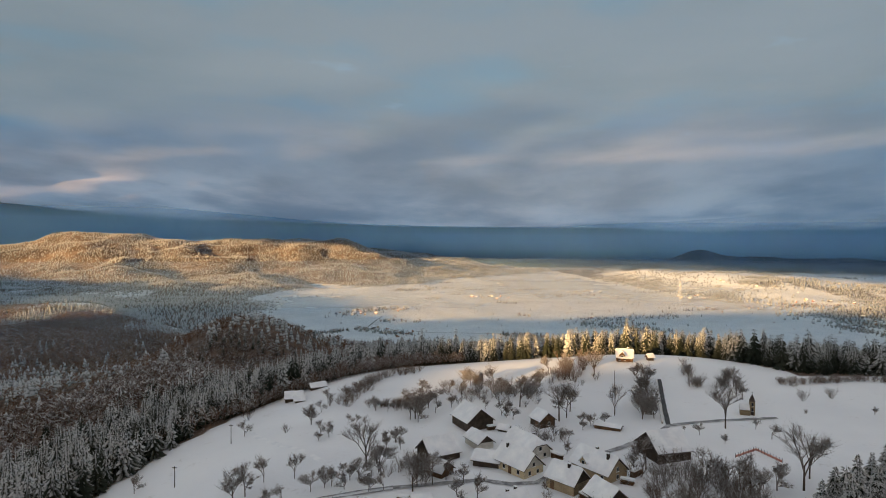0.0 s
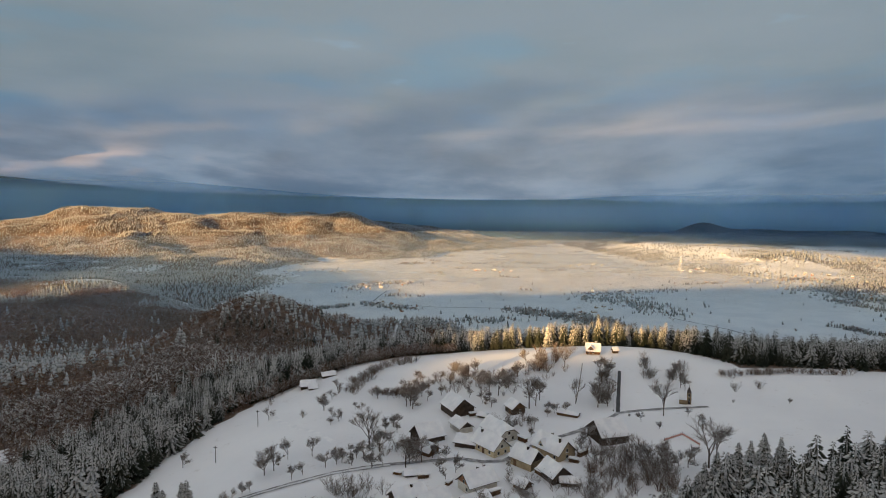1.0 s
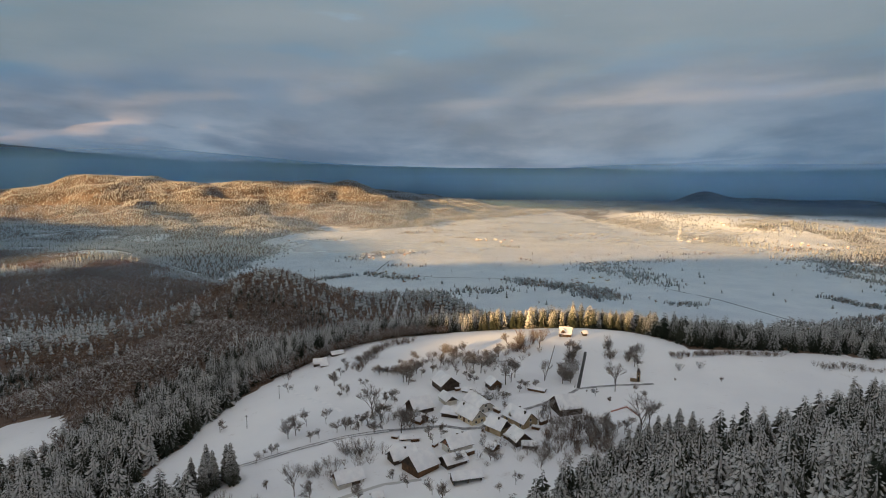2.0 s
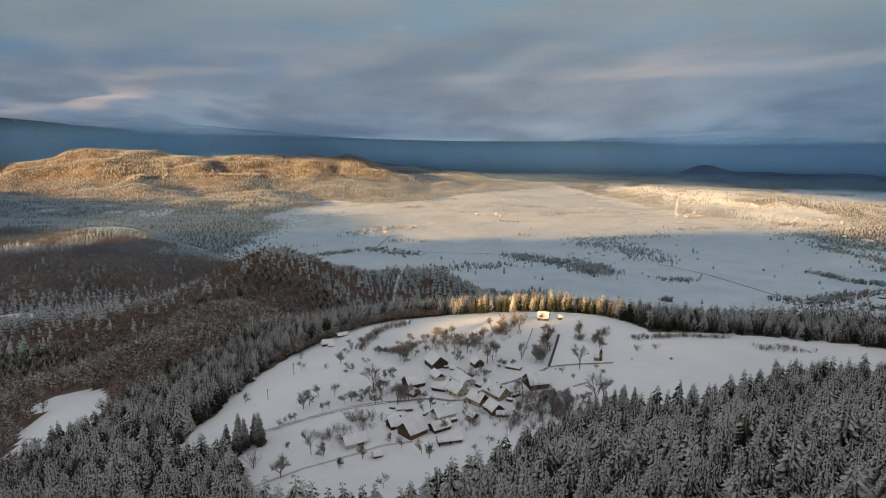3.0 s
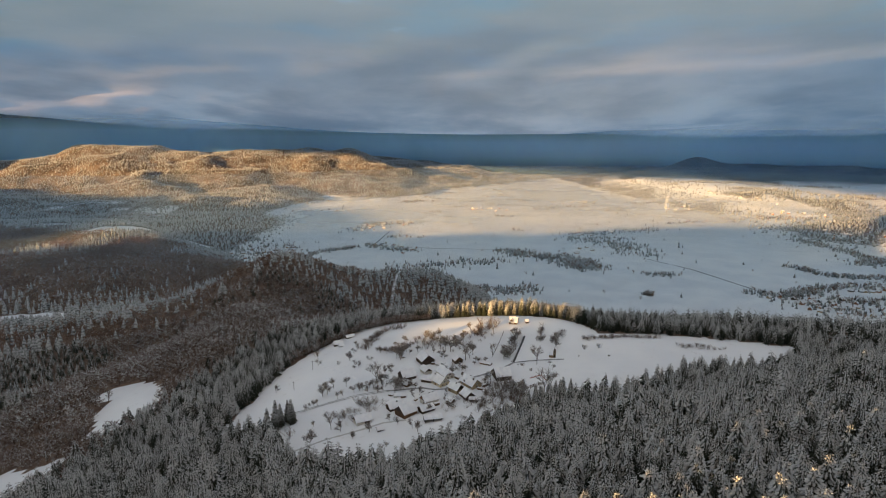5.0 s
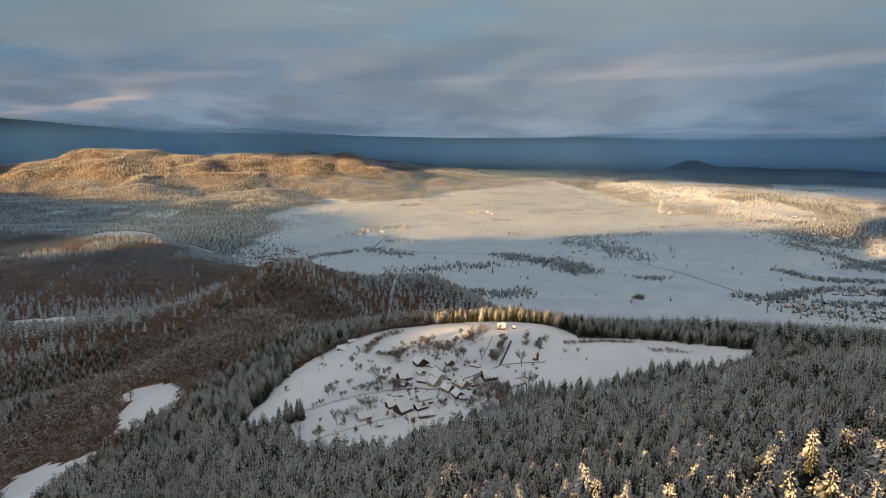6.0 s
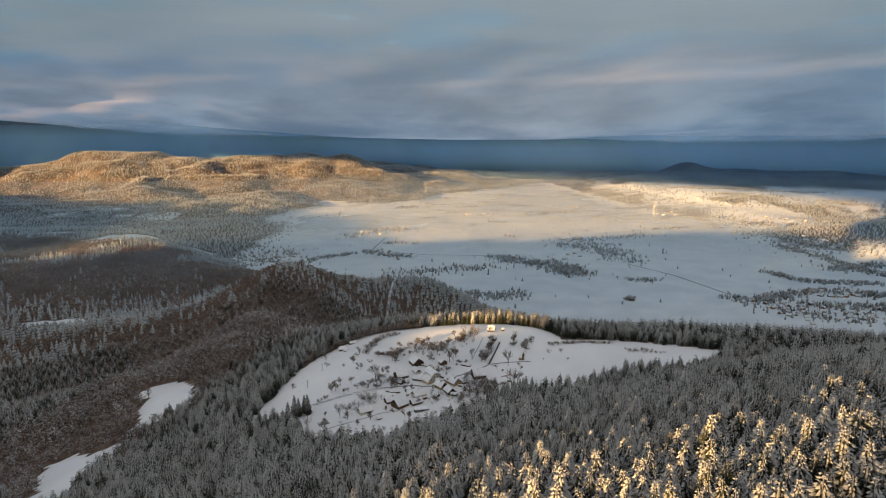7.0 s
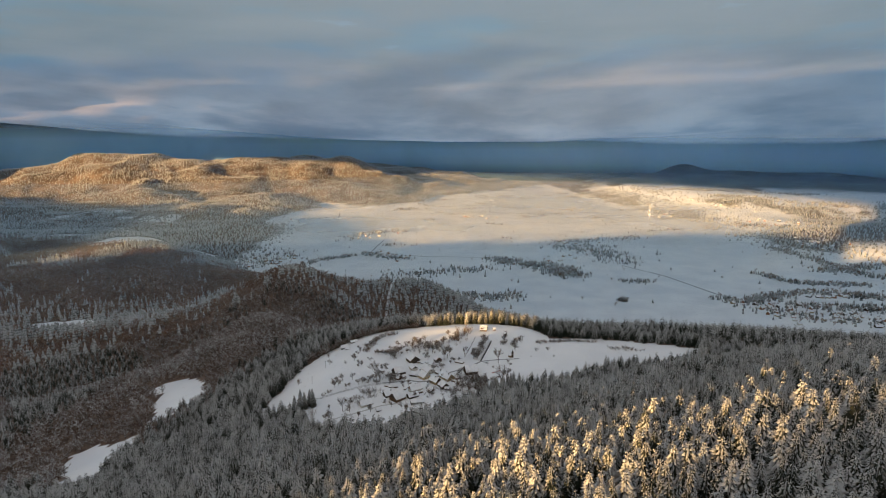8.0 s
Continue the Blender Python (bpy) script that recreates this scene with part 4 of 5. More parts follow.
house = building("farmhouse", "ochre farmhouse with a dormer and two chimneys", 32.3, 123.6, 9.6, 6.0, -54, 2.0, 2.7, PLASTER_OCHRE, chimneys=((-0.6, 0.3), (3.2, -0.9)),
                 windows=((-3.0, 0.7, -1), (3.4, 0.7, -1)), gable_windows=((0.0, 0.7, 1), (0.0, 2.2, 1)))
building("cottage", "pale cottage with grey walls and a single chimney", 24.7, 117.8, 6.6, 5.0, -48, 2.3, 2.3, PLASTER_OCHRE, PLANK, chimneys=((0.8, -0.5),), boards=True, door=(-1.8, -1, 0.9, 1.7))
building("cottage", "timber cottage with a snowy roof near the shrubs", 30.3, 110.2, 6.2, 5.0, -66, 1.9, 2.1, PLANK, boards=True)
building("barn", "big weathered barn with broad snow roof beside the lane", 48.4, 131.0, 7.8, 8.4, 14, 2.5, 3.0, PLANK, boards=True, door=(1.4, -1, 2.2, 2.1), category="barn")
building("woodshed", "low open woodshed under snow in the field", 41.2, 148.6, 6.4, 2.2, -30, 1.0, 0.45, PLANK_WARM, snow=0.22, over=0.25, category="shed")
chalet = building("hilltop_house", "wooden house with a dormer and porch beside tall spruces", 61.8, 204.0, 5.2, 4.9, -14, 1.6, 2.1, PLANK_WARM, PLANK_WARM, chimneys=((1.0, 0.4),), door=(1.5, -1, 0.9, 1.7), windows=((-1.6, 0.7, -1), (0.0, 0.7, -1)), boards=True)
building("hut", "tiny timber hut at the top of the wall", 70.2, 203.2, 1.9, 1.7, 10, 1.3, 0.7, PLANK, category="hut")
building("hay_barn", "field barn with open gable at the edge of the woods", -48.3, 194.5, 5.4, 4.0, 12, 1.6, 1.5, PLANK, boards=True, category="barn")
building("hut", "small field hut with dark gable and snow roof", -45.6, 190.6, 3.0, 2.6, 14, 1.2, 1.0, PLANK, category="hut")
building("hut", "long low field hut under a snowy roof", -42.8, 205.0, 5.2, 3.0, 30, 1.3, 0.9, PLANK, category="hut")
building("barn", "brown boarded barn with broad snow roof", 1.3, 97.0, 7.4, 7.4, 42, 2.3, 2.9, PLANK_WARM, PLANK, boards=True, category="barn")
building("cottage", "dark cottage with a low snowy roof and chimney", -4.2, 103.4, 7.6, 4.6, 32, 1.6, 1.8, PLANK, chimneys=((0.6, -0.4),), boards=True)
building("cottage", "long whitewashed cottage with a snowy roof and chimney", -18.2, 92.2, 7.4, 4.8, 30, 1.8, 2.0, PLASTER_PALE, PLANK_WARM, chimneys=((-0.6, 0.4),), door=(1.4, -1, 2.4, 1.4))
building("brick_house", "brick-gabled house with snowy roof and two chimneys", 11.8, 107.6, 7.6, 5.2, 32, 2.1, 2.2, PLASTER_PALE, BRICK, chimneys=((0.2, 0.3), (2.2, 0.5)), gable_windows=((0.0, 2.1, -1), (-1.2, 0.7, -1)))
building("shed", "weathered shed with a patched snowy roof", 10.6, 99.0, 6.6, 4.6, 32, 1.6, 1.5, PLANK, boards=True, category="shed")
building("open_shed", "open cart shed with a long snowy roof", 14.0, 89.4, 7.8, 3.8, 15, 1.7, 0.9, PLANK, open_front=True, category="shed")
building("hut", "little hut half hidden among bare shrubs", 22.2, 106.4, 3.2, 2.8, -46, 1.2, 1.0, PLANK_WARM, category="hut")
building("shed", "lean-to shed with a flat snow roof below the cottage", 33.2, 106.6, 4.2, 2.8, -8, 1.2, 0.5, PLANK, category="shed")
building("shed", "garden shed in the snowy orchard", -9.2, 83.4, 2.6, 2.2, 20, 1.2, 0.7, PLANK, category="shed")
building("hay_barn", "low barn under deep snow beside the spruces", -58.6, 80.6, 7.0, 5.0, 4, 1.4, 1.1, PLANK, category="barn")
building("hut", "small henhouse under snow between the houses", 17.6, 145.6, 2.6, 2.2, -40, 1.0, 0.8, PLANK, category="hut")
building("hut", "snowed-up wooden store beside the garden", 15.5, 150.8, 2.6, 2.0, -30, 0.9, 0.6, PLANK, category="hut")
building("hut", "low log store under a snowy lid by the lane", -4.0, 115.4, 3.6, 2.0, 8, 0.8, 0.5, PLANK, category="hut")

def dormer(root, wall_mat, cx, front, back, wide, base, eave, top):
    """A gabled dormer that stands out of the front roof slope, with snow on its own little roof."""
    bm = bmesh.new()
    ring = [(-wide, base), (wide, base), (wide, eave), (0.0, top), (-wide, eave)]
    fronts = [bm.verts.new((p + cx, front, q)) for p, q in ring]
    backs = [bm.verts.new((p + cx, back, q)) for p, q in ring]
    bm.faces.new(fronts)
    bm.faces.new(backs[::-1])
    for i in range(5):
        bm.faces.new((fronts[i], backs[i], backs[(i + 1) % 5], fronts[(i + 1) % 5]))
    bmesh.ops.recalc_face_normals(bm, faces=bm.faces)
    body = part("dormer", bm_mesh("dormer", bm, wall_mat), root)
    drop_ = (top - eave) / wide * 0.25
    for side in (-1, 1):
        bm = bmesh.new()
        ps = [(cx, top + 0.08), (cx + side * (wide + 0.25), eave - drop_ + 0.08), (cx + side * (wide + 0.32), eave - drop_ + 0.28), (cx, top + 0.38)]
        a = [bm.verts.new((p, front - 0.25, q)) for p, q in ps]
        b = [bm.verts.new((p, back + 0.1, q)) for p, q in ps]
        bm.faces.new(a)
        bm.faces.new(b[::-1])
        for i in range(4):
            bm.faces.new((a[i], b[i], b[(i + 1) % 4], a[(i + 1) % 4]))
        bmesh.ops.recalc_face_normals(bm, faces=bm.faces)
        part("dormer_snow", bm_mesh("dormer_snow", bm, SNOW), body)
    window(root, cx, front, base + 0.4, 0.7, 0.8, (0, -1))


dormer(house, PLASTER_OCHRE, -1.4, -3.05, -0.6, 0.9, 1.9, 2.9, 3.9)
dormer(chalet, PLANK_WARM, -0.9, -2.7, -0.3, 1.05, 1.1, 2.3, 3.4)
# porch of the hilltop house
part("porch_roof", box_mesh("porch_roof", -2.2, 2.5, -3.4, -2.52, 1.35, 1.55, SNOW, 0.06), chalet)
for px in (-2.0, -0.4, 1.0, 2.3):
    part("porch_post", box_mesh("porch_post", px - 0.09, px + 0.09, -3.3, -3.12, -0.4, 1.35, PLANK), chalet)


def log_mesh():
    """One split log, 1 m long, lying along y."""
    v = [(0.13 * math.cos(1.047 * k), side * 0.5, 0.13 * math.sin(1.047 * k)) for side in (-1, 1) for k in range(6)]
    f = [tuple(range(6)), tuple(range(11, 5, -1))] + [(k, (k + 1) % 6, 6 + (k + 1) % 6, 6 + k) for k in range(6)]
    me = bpy.data.meshes.new("log")
    me.from_pydata(v, [], f)
    me.materials.append(PLANK_WARM)
    return me


LOG_MESH = log_mesh()


def woodpile(x, y, turn, length, tall):
    """A stack of split logs with a lid of snow."""
    root = hollow("woodpile", "stacked firewood logs under a lid of snow", "woodpile", "woodpiles between the houses", pose(x, y, float(height(x, y)) - 0.05, 0, 0, turn))
    rows, cols = max(2, int(tall / 0.24)), int(length / 0.26)
    for j in range(rows):
        for i in range(cols):
            r = 0.85 + 0.25 * float(grain(x + 5 * i, y + 7 * j, 1.3, 4))
            log = part("log", LOG_MESH, root)
            log.location = (-length / 2 + 0.26 * (i + 0.5 * (j % 2)), 0, 0.13 + 0.235 * j)
            log.scale = (r, 1.0 + 0.16 * float(grain(x + 9 * i, y - 5 * j, 1.7, 5)), r)
    top_ = 0.13 + 0.235 * rows
    part("snow_cap", box_mesh("snow_cap", -length / 2 - 0.15, length / 2 + 0.15, -0.62, 0.62, top_ - 0.12, top_ + 0.22, SNOW, 0.1), root)


for spot in ((12.6, 152.0, 20, 2.4, 1.0), (15.6, 103.6, 32, 3.0, 1.2), (39.6, 121.6, 40, 3.4, 1.2), (36.6, 117.8, -30, 2.6, 1.0), (27.0, 112.4, -60, 2.4, 1.1), (-1.0, 113.6, 10, 2.8, 1.0), (5.2, 110.0, 60, 2.2, 0.9), (25.4, 131.8, -50, 3.0, 1.2), (-7.6, 116.2, -20, 2.2, 0.9)):
    woodpile(*spot)


def chapel(x, y, turn):
    z = float(height(x, y)) - 0.1
    root = hollow("chapel", "little ochre wayside chapel with a pointed bell tower", "chapel", spot=pose(x, y, z, 0, 0, turn))
    part("tower", box_mesh("tower", -0.8, 0.8, -0.8, 0.8, 0, 4.6, PLASTER_OLD, 0.04), root)
    bm = bmesh.new()
    bmesh.ops.create_cone(bm, segments=4, radius1=1.25, radius2=0.02, depth=2.5, matrix=Matrix.Translation((0, 0, 5.85)) @ Matrix.Rotation(radians(45), 4, "Z"), cap_ends=True)
    spire = part("spire", bm_mesh("spire", bm, ROOF), root)
    part("cross", box_mesh("cross", -0.04, 0.04, -0.04, 0.04, 7.0, 7.7, DARK), spire)
    part("cross_arm", box_mesh("cross_arm", -0.2, 0.2, -0.035, 0.035, 7.35, 7.43, DARK), spire)
    part("nave", box_mesh("nave", -3.6, -0.8, -1.3, 1.3, 0, 2.0, PLASTER_OLD), root)
    for side in (-1, 1):
        bm = bmesh.new()
        ps = [(0, 3.3), (side * 1.6, 1.85), (side * 1.6, 2.1), (0, 3.6)]
        a = [bm.verts.new((-3.8, p, q)) for p, q in ps]
        b = [bm.verts.new((-0.8, p, q)) for p, q in ps]
        bm.faces.new(a)
        bm.faces.new(b[::-1])
        for i in range(4):
            bm.faces.new((a[i], b[i], b[(i + 1) % 4], a[(i + 1) % 4]))
        bmesh.ops.recalc_face_normals(bm, faces=bm.faces)
        part("roof_snow", bm_mesh("roof_snow", bm, SNOW), root)
    bm = bmesh.new()
    for px in (-3.6, -0.9):
        a = [bm.verts.new((px, p, q)) for p, q in ((-1.3, 2.0), (1.3, 2.0), (0, 3.25))]
        bm.faces.new(a)
    part("nave_gable", bm_mesh("nave_gable", bm, PLASTER_OCHRE), root)
    for dz in (1.6, 3.3):
        window(root, 0, -0.8, dz, 0.4, 0.8, (0, -1), True)
        window(root, 0.8, 0, dz, 0.4, 0.8, (1, 0), True)
    part("door", box_mesh("door", -0.4, 0.4, -0.86, -0.78, 0.1, 1.4, DARK), root)
    return root


chapel(79.4, 153.6, -20).scale = (0.78, 0.78, 0.78)


def pole(x, y, tall, arm=True):
    root = hollow("utility_pole", "slim wooden utility pole standing in the snow", "pole", "poles in the meadow", pose(x, y, float(height(x, y)) - 0.2))
    v, f = tube([(0, 0, 0), (0, 0, tall)], [0.11, 0.07], 6)
    part("shaft", mesh_of("shaft", v, f, PLANK), root)
    if arm:
        part("crossarm", box_mesh("crossarm", -0.6, 0.6, -0.06, 0.06, tall - 0.5, tall - 0.38, DARK), root)


pole(-56.7, 160.3, 5.6)
pole(-61.5, 137.1, 5.2)
pole(-54.0, 72.0, 6.5)


def net_fence():
    """Orange snow fence on thin stakes across the field."""
    a, b, c = (62.6, 127.6), (68.6, 130.8), (70.4, 123.8)
    root = hollow("snow_fence", "orange plastic snow fence on stakes", "fence", spot=pose(*a, 0))
    pts = between(a, b, 8) + between(b, c, 9)[1:]
    v, f = [], []
    for k, (x, y) in enumerate(pts):
        g = float(height(x, y))
        v += [(x - a[0], y - a[1], g + 0.12), (x - a[0], y - a[1], g + 0.55 + 0.1 * (k % 2))]
        part("stake", box_mesh("stake", x - a[0] - 0.04, x - a[0] + 0.04, y - a[1] - 0.04, y - a[1] + 0.04, g - 0.2, g + 1.0, PLANK), root)
        if k:
            f.append((2 * k - 2, 2 * k, 2 * k + 1, 2 * k - 1))
    ob = part("netting", mesh_of("netting", v, f, FENCE), root)
    th = ob.modifiers.new("thick", "SOLIDIFY")
    th.thickness = 0.02


net_fence()

# ---- orchards, bare trees and shrubs ----
def bare_tree(r, tall, spread, stems=1, depth=4, sides=4, thick=0.016):
    """A bare tree as tapered limbs that fork again and again. Returns trunk and crown, as vertices and triangles."""
    trunk, crown = ([], []), ([], [])

    def limb(store, p, q, ra, rb, n):
        v, f = store
        p, q = Vector(p), Vector(q)
        d = (q - p).normalized()
        side = d.cross(Vector((0.3, 0.9, 0.2))).normalized()
        other = d.cross(side)
        b = len(v)
        for c, rad in ((p, ra), (q, rb)):
            for i in range(n):
                a = 6.283 * i / n
                v.append(tuple(c + rad * (math.cos(a) * side + math.sin(a) * other)))
        for i in range(n):
            j = (i + 1) % n
            f.extend([(b + i, b + j, b + n + j), (b + i, b + n + j, b + n + i)])

    def grow(p, d, length, rad, level):
        q = p + d * length
        limb(trunk if level == 0 else crown, p, q, rad, rad * 0.62, sides if level < 2 else 3)
        if level >= 2:
            v, f = crown
            for _ in range(7):
                m = p.lerp(q, r.uniform(0.0, 1.0))
                e = m + (d * 0.25 + Vector((r.uniform(-1, 1), r.uniform(-1, 1), r.uniform(-0.3, 1.1)))) * tall * r.uniform(0.05, 0.12)
                w = Vector((r.uniform(-1, 1), r.uniform(-1, 1), r.uniform(-1, 1))) * 0.02
                k = len(v)
                v.extend([tuple(m - w), tuple(m + w), tuple(e)])
                f.append((k, k + 1, k + 2))
        if level >= depth:
            return
        kids = (r.choice((3, 4)) if level < 3 else r.choice((2, 3))) if level else r.choice((4, 5))
        for k in range(kids):
            start = p + d * length * (r.uniform(0.45, 1.0) if k else 1.0)
            turn = Vector((r.uniform(-1, 1), r.uniform(-1, 1), r.uniform(-0.25, 0.75)))
            nd = (d * (0.62 if k else 0.9) + turn * spread).normalized()
            if nd.z < -0.1:
                nd.z *= -0.5
            grow(start, nd, length * r.uniform(0.52, 0.78), max(rad * 0.58, 0.014), level + 1)

    for s_ in range(stems):
        lean = Vector((r.uniform(-0.35, 0.35), r.uniform(-0.35, 0.35), 1)).normalized() if stems > 1 else Vector((r.uniform(-0.06, 0.06), r.uniform(-0.06, 0.06), 1)).normalized()
        grow(Vector((r.uniform(-0.2, 0.2) * (stems > 1), r.uniform(-0.2, 0.2) * (stems > 1), -0.2)), lean, tall * r.uniform(0.30, 0.38), tall * thick, 0)
    return trunk, crown


def bare_shrub(r, tall, stems=10):
    """A bare shrub: many thin stems fanning out from the ground, each with side twigs."""
    stem, crown = ([], []), ([], [])

    def limb(store, p, q, ra, rb):
        v, f = store
        d = (q - p).normalized()
        side = d.cross(Vector((0.3, 0.9, 0.2))).normalized()
        other = d.cross(side)
        b = len(v)
        for c, rad in ((p, ra), (q, rb)):
            for i in range(3):
                a = 2.0944 * i
                v.append(tuple(c + rad * (math.cos(a) * side + math.sin(a) * other)))
        for i in range(3):
            j = (i + 1) % 3
            f.extend([(b + i, b + j, b + 3 + j), (b + i, b + 3 + j, b + 3 + i)])

    for _ in range(stems):
        a = r.uniform(0, 6.283)
        lean = r.uniform(0.05, 0.75)
        p = Vector((0.3 * math.cos(a) * r.random(), 0.3 * math.sin(a) * r.random(), -0.15))
        d = Vector((lean * math.cos(a), lean * math.sin(a), 1)).normalized()
        q = p + d * tall * r.uniform(0.35, 0.55)
        limb(stem, p, q, 0.035, 0.022)
        for k in range(4):
            e = q if k < 2 else p.lerp(q, r.uniform(0.45, 0.9))
            nd = (d + Vector((r.uniform(-0.7, 0.7), r.uniform(-0.7, 0.7), r.uniform(-0.1, 0.5)))).normalized()
            w = e + nd * tall * r.uniform(0.22, 0.42)
            limb(crown, e, w, 0.022, 0.012)
            for _k in range(2):
                m = e.lerp(w, r.uniform(0.3, 1.0))
                nd2 = (nd + Vector((r.uniform(-0.9, 0.9), r.uniform(-0.9, 0.9), r.uniform(-0.2, 0.6)))).normalized()
                z_ = m + nd2 * tall * r.uniform(0.12, 0.26)
                limb(crown, m, z_, 0.018, 0.008)
                v, f = crown
                for _j in range(3):
                    b = m.lerp(z_, r.uniform(0.1, 1.0))
                    e = b + Vector((r.uniform(-1, 1), r.uniform(-1, 1), r.uniform(-0.4, 0.9))) * tall * 0.09
                    t_ = Vector((r.uniform(-1, 1), r.uniform(-1, 1), r.uniform(-1, 1))) * 0.022
                    c_ = len(v)
                    v.extend([tuple(b - t_), tuple(b + t_), tuple(e)])
                    f.append((c_, c_ + 1, c_ + 2))
    return stem, crown


def tree_kind(name, label, group, count, tall, spread, bark, twig, seed, **kw):
    """A few shapes of one kind of tree, about tall metres high; returns their roots and true heights."""
    made = []
    r = random.Random(seed)
    for k in range(count):
        (tv_, tf_), (cv, cf) = bare_tree(r, tall, spread, **kw) if "tree" in name else bare_shrub(r, tall, **kw)
        top_ = max(p[2] for p in cv)
        root = hollow(name, label, "tree" if "tree" in name else "shrub", group)
        part("trunk" if "tree" in name else "stem", mesh_of("trunk", tv_, tf_, bark), root)
        part("crown", mesh_of("crown", cv, cf, twig), root)
        made.append([root, top_, False])
    return made


def plant(kind, spots, rnd):
    for x, y, h in spots:
        pick = kind[rnd.randrange(len(kind))]
        spot = pose(x, y, float(height(x, y)) - 0.1, 0, 0, rnd.uniform(0, 360))
        if pick[2]:
            ob = copy_thing(pick[0], spot)
        else:
            ob, pick[2] = pick[0], True
            ob.matrix_basis = spot
        k = h / pick[1]
        ob.scale = (k * rnd.uniform(0.9, 1.15), k * rnd.uniform(0.9, 1.15), k)


FRUIT = tree_kind("fruit_tree", "bare fruit tree with frosted branches in the orchard", "orchard trees", 6, 6.0, 0.92, BARK, TWIGS, 3)
TALL = tree_kind("broadleaf_tree", "tall bare broadleaved tree with rimed branches", "tall bare trees", 3, 11.0, 0.56, BARK, TWIGS, 14)
SHRUB = tree_kind("shrub", "bare many-stemmed shrub dusted with frost", "bare shrubs", 5, 3.2, 0.50, BARK, TWIGS, 25, stems=11)
RUST = tree_kind("shrub", "reddish-brown bare shrub with withered leaves", "brown shrubs", 3, 4.0, 0.45, BARK, TWIGS_RUST, 36, stems=11)
dice = random.Random(77)

ORCHARD_WEST = [(-40.8, 123.6, 8.1), (-42.8, 121.8, 8.0), (-38.8, 129.7, 6.6), (-32.1, 129.7, 6.0), (-27.0, 122.3, 5.4), (-24.4, 123.7, 5.4), (-23.0, 124.2, 3.7), (-20.1, 122.4, 4.3),
                (-13.2, 128.5, 7.4), (-14.8, 120.3, 5.3), (-17.2, 124.7, 5.7), (-36.0, 164.1, 6.8), (-35.3, 174.2, 4.2), (-29.1, 153.2, 4.8), (-31.4, 151.3, 3.0),
                (-25.5, 162.9, 2.9), (-23.2, 160.1, 3.7), (-19.2, 171.7, 5.1), (-7.4, 163.0, 9.1), (-13.5, 143.5, 3.8), (-11.5, 146.4, 4.9), (-10.0, 141.8, 4.3), (-35.0, 182.9, 5.2)]
ORCHARD_SOUTH = [(-48.7, 107.7, 4.3), (-47.6, 111.6, 3.1), (-45.6, 113.1, 3.7), (-43.4, 112.5, 3.7), (-71.9, 139.2, 5.5), (-32.2, 119.4, 4.1), (-34.5, 117.0, 5.0), (-38.4, 74.7, 8.9),
                 (-27.1, 85.0, 6.5), (-40.7, 91.9, 3.4), (-13.9, 82.4, 5.7), (-20.7, 77.8, 4.4), (-4.9, 62.1, 5.2), (5.1, 82.9, 5.3), (7.7, 79.2, 6.1), (11.3, 97.6, 5.6),
                 (21.2, 99.2, 4.9), (26.8, 84.9, 4.0), (22.4, 81.5, 3.3), (-13.9, 83.1, 5.3), (-20.9, 78.3, 4.0), (-5.9, 91.8, 4.1), (-1.7, 87.5, 4.7), (-54.3, 164.2, 5.2)]
ORCHARD_EAST = [(54.5, 154.2, 5.7), (7.0, 176.3, 6.1), (18.3, 162.6, 4.6), (34.8, 148.4, 3.2), (37.4, 150.8, 3.3), (42.3, 124.0, 7.5), (21.5, 141.0, 3.0), (28.0, 134.3, 3.4), (75.4, 136.9, 4.1),
                (64.2, 135.8, 2.6), (82.3, 167.9, 6.8), (82.7, 165.3, 5.8), (108.4, 150.1, 2.6), (60.7, 141.4, 3.8), (58.4, 144.2, 1.6), (75.1, 143.4, 3.4), (57.0, 110.2, 9.0), (62.6, 111.6, 6.0),
                (53.6, 112.7, 7.2), (51.5, 116.5, 8.2), (51.4, 154.0, 8.2), (2.5, 171.0, 5.0), (-2.0, 167.0, 4.4), (12.0, 168.0, 4.6)]
ORCHARD_MID = [(-6.5, 160.1, 5.9), (-8.6, 170.4, 5.5), (14.7, 177.5, 7.2), (17.7, 179.6, 6.5), (24.6, 181.0, 5.7), (28.7, 182.7, 5.8), (11.4, 183.5, 5.8), (32.6, 157.6, 9.6), (34.5, 162.1, 8.3), (59.6, 175.6, 5.7),
               (39.9, 124.6, 5.0), (41.2, 116.2, 4.8), (41.7, 102.6, 6.6), (56.9, 114.4, 5.4), (60.5, 112.5, 4.8), (65.6, 115.3, 4.3), (2.8, 117.0, 4.1), (4.3, 112.2, 3.4), (-4.1, 124.2, 5.5), (20.5, 115.1, 3.5),
               (-1.8, 177.5, 4.8), (-5.1, 183.6, 5.0), (1.9, 185.2, 5.0), (-6.2, 186.7, 5.0), (-10.7, 178.7, 4.9), (16.0, 162.0, 4.5), (33.8, 102.0, 3.2), (36.6, 103.2, 4.4), (81.9, 173.9, 5.0), (85.5, 176.1, 6.8)]
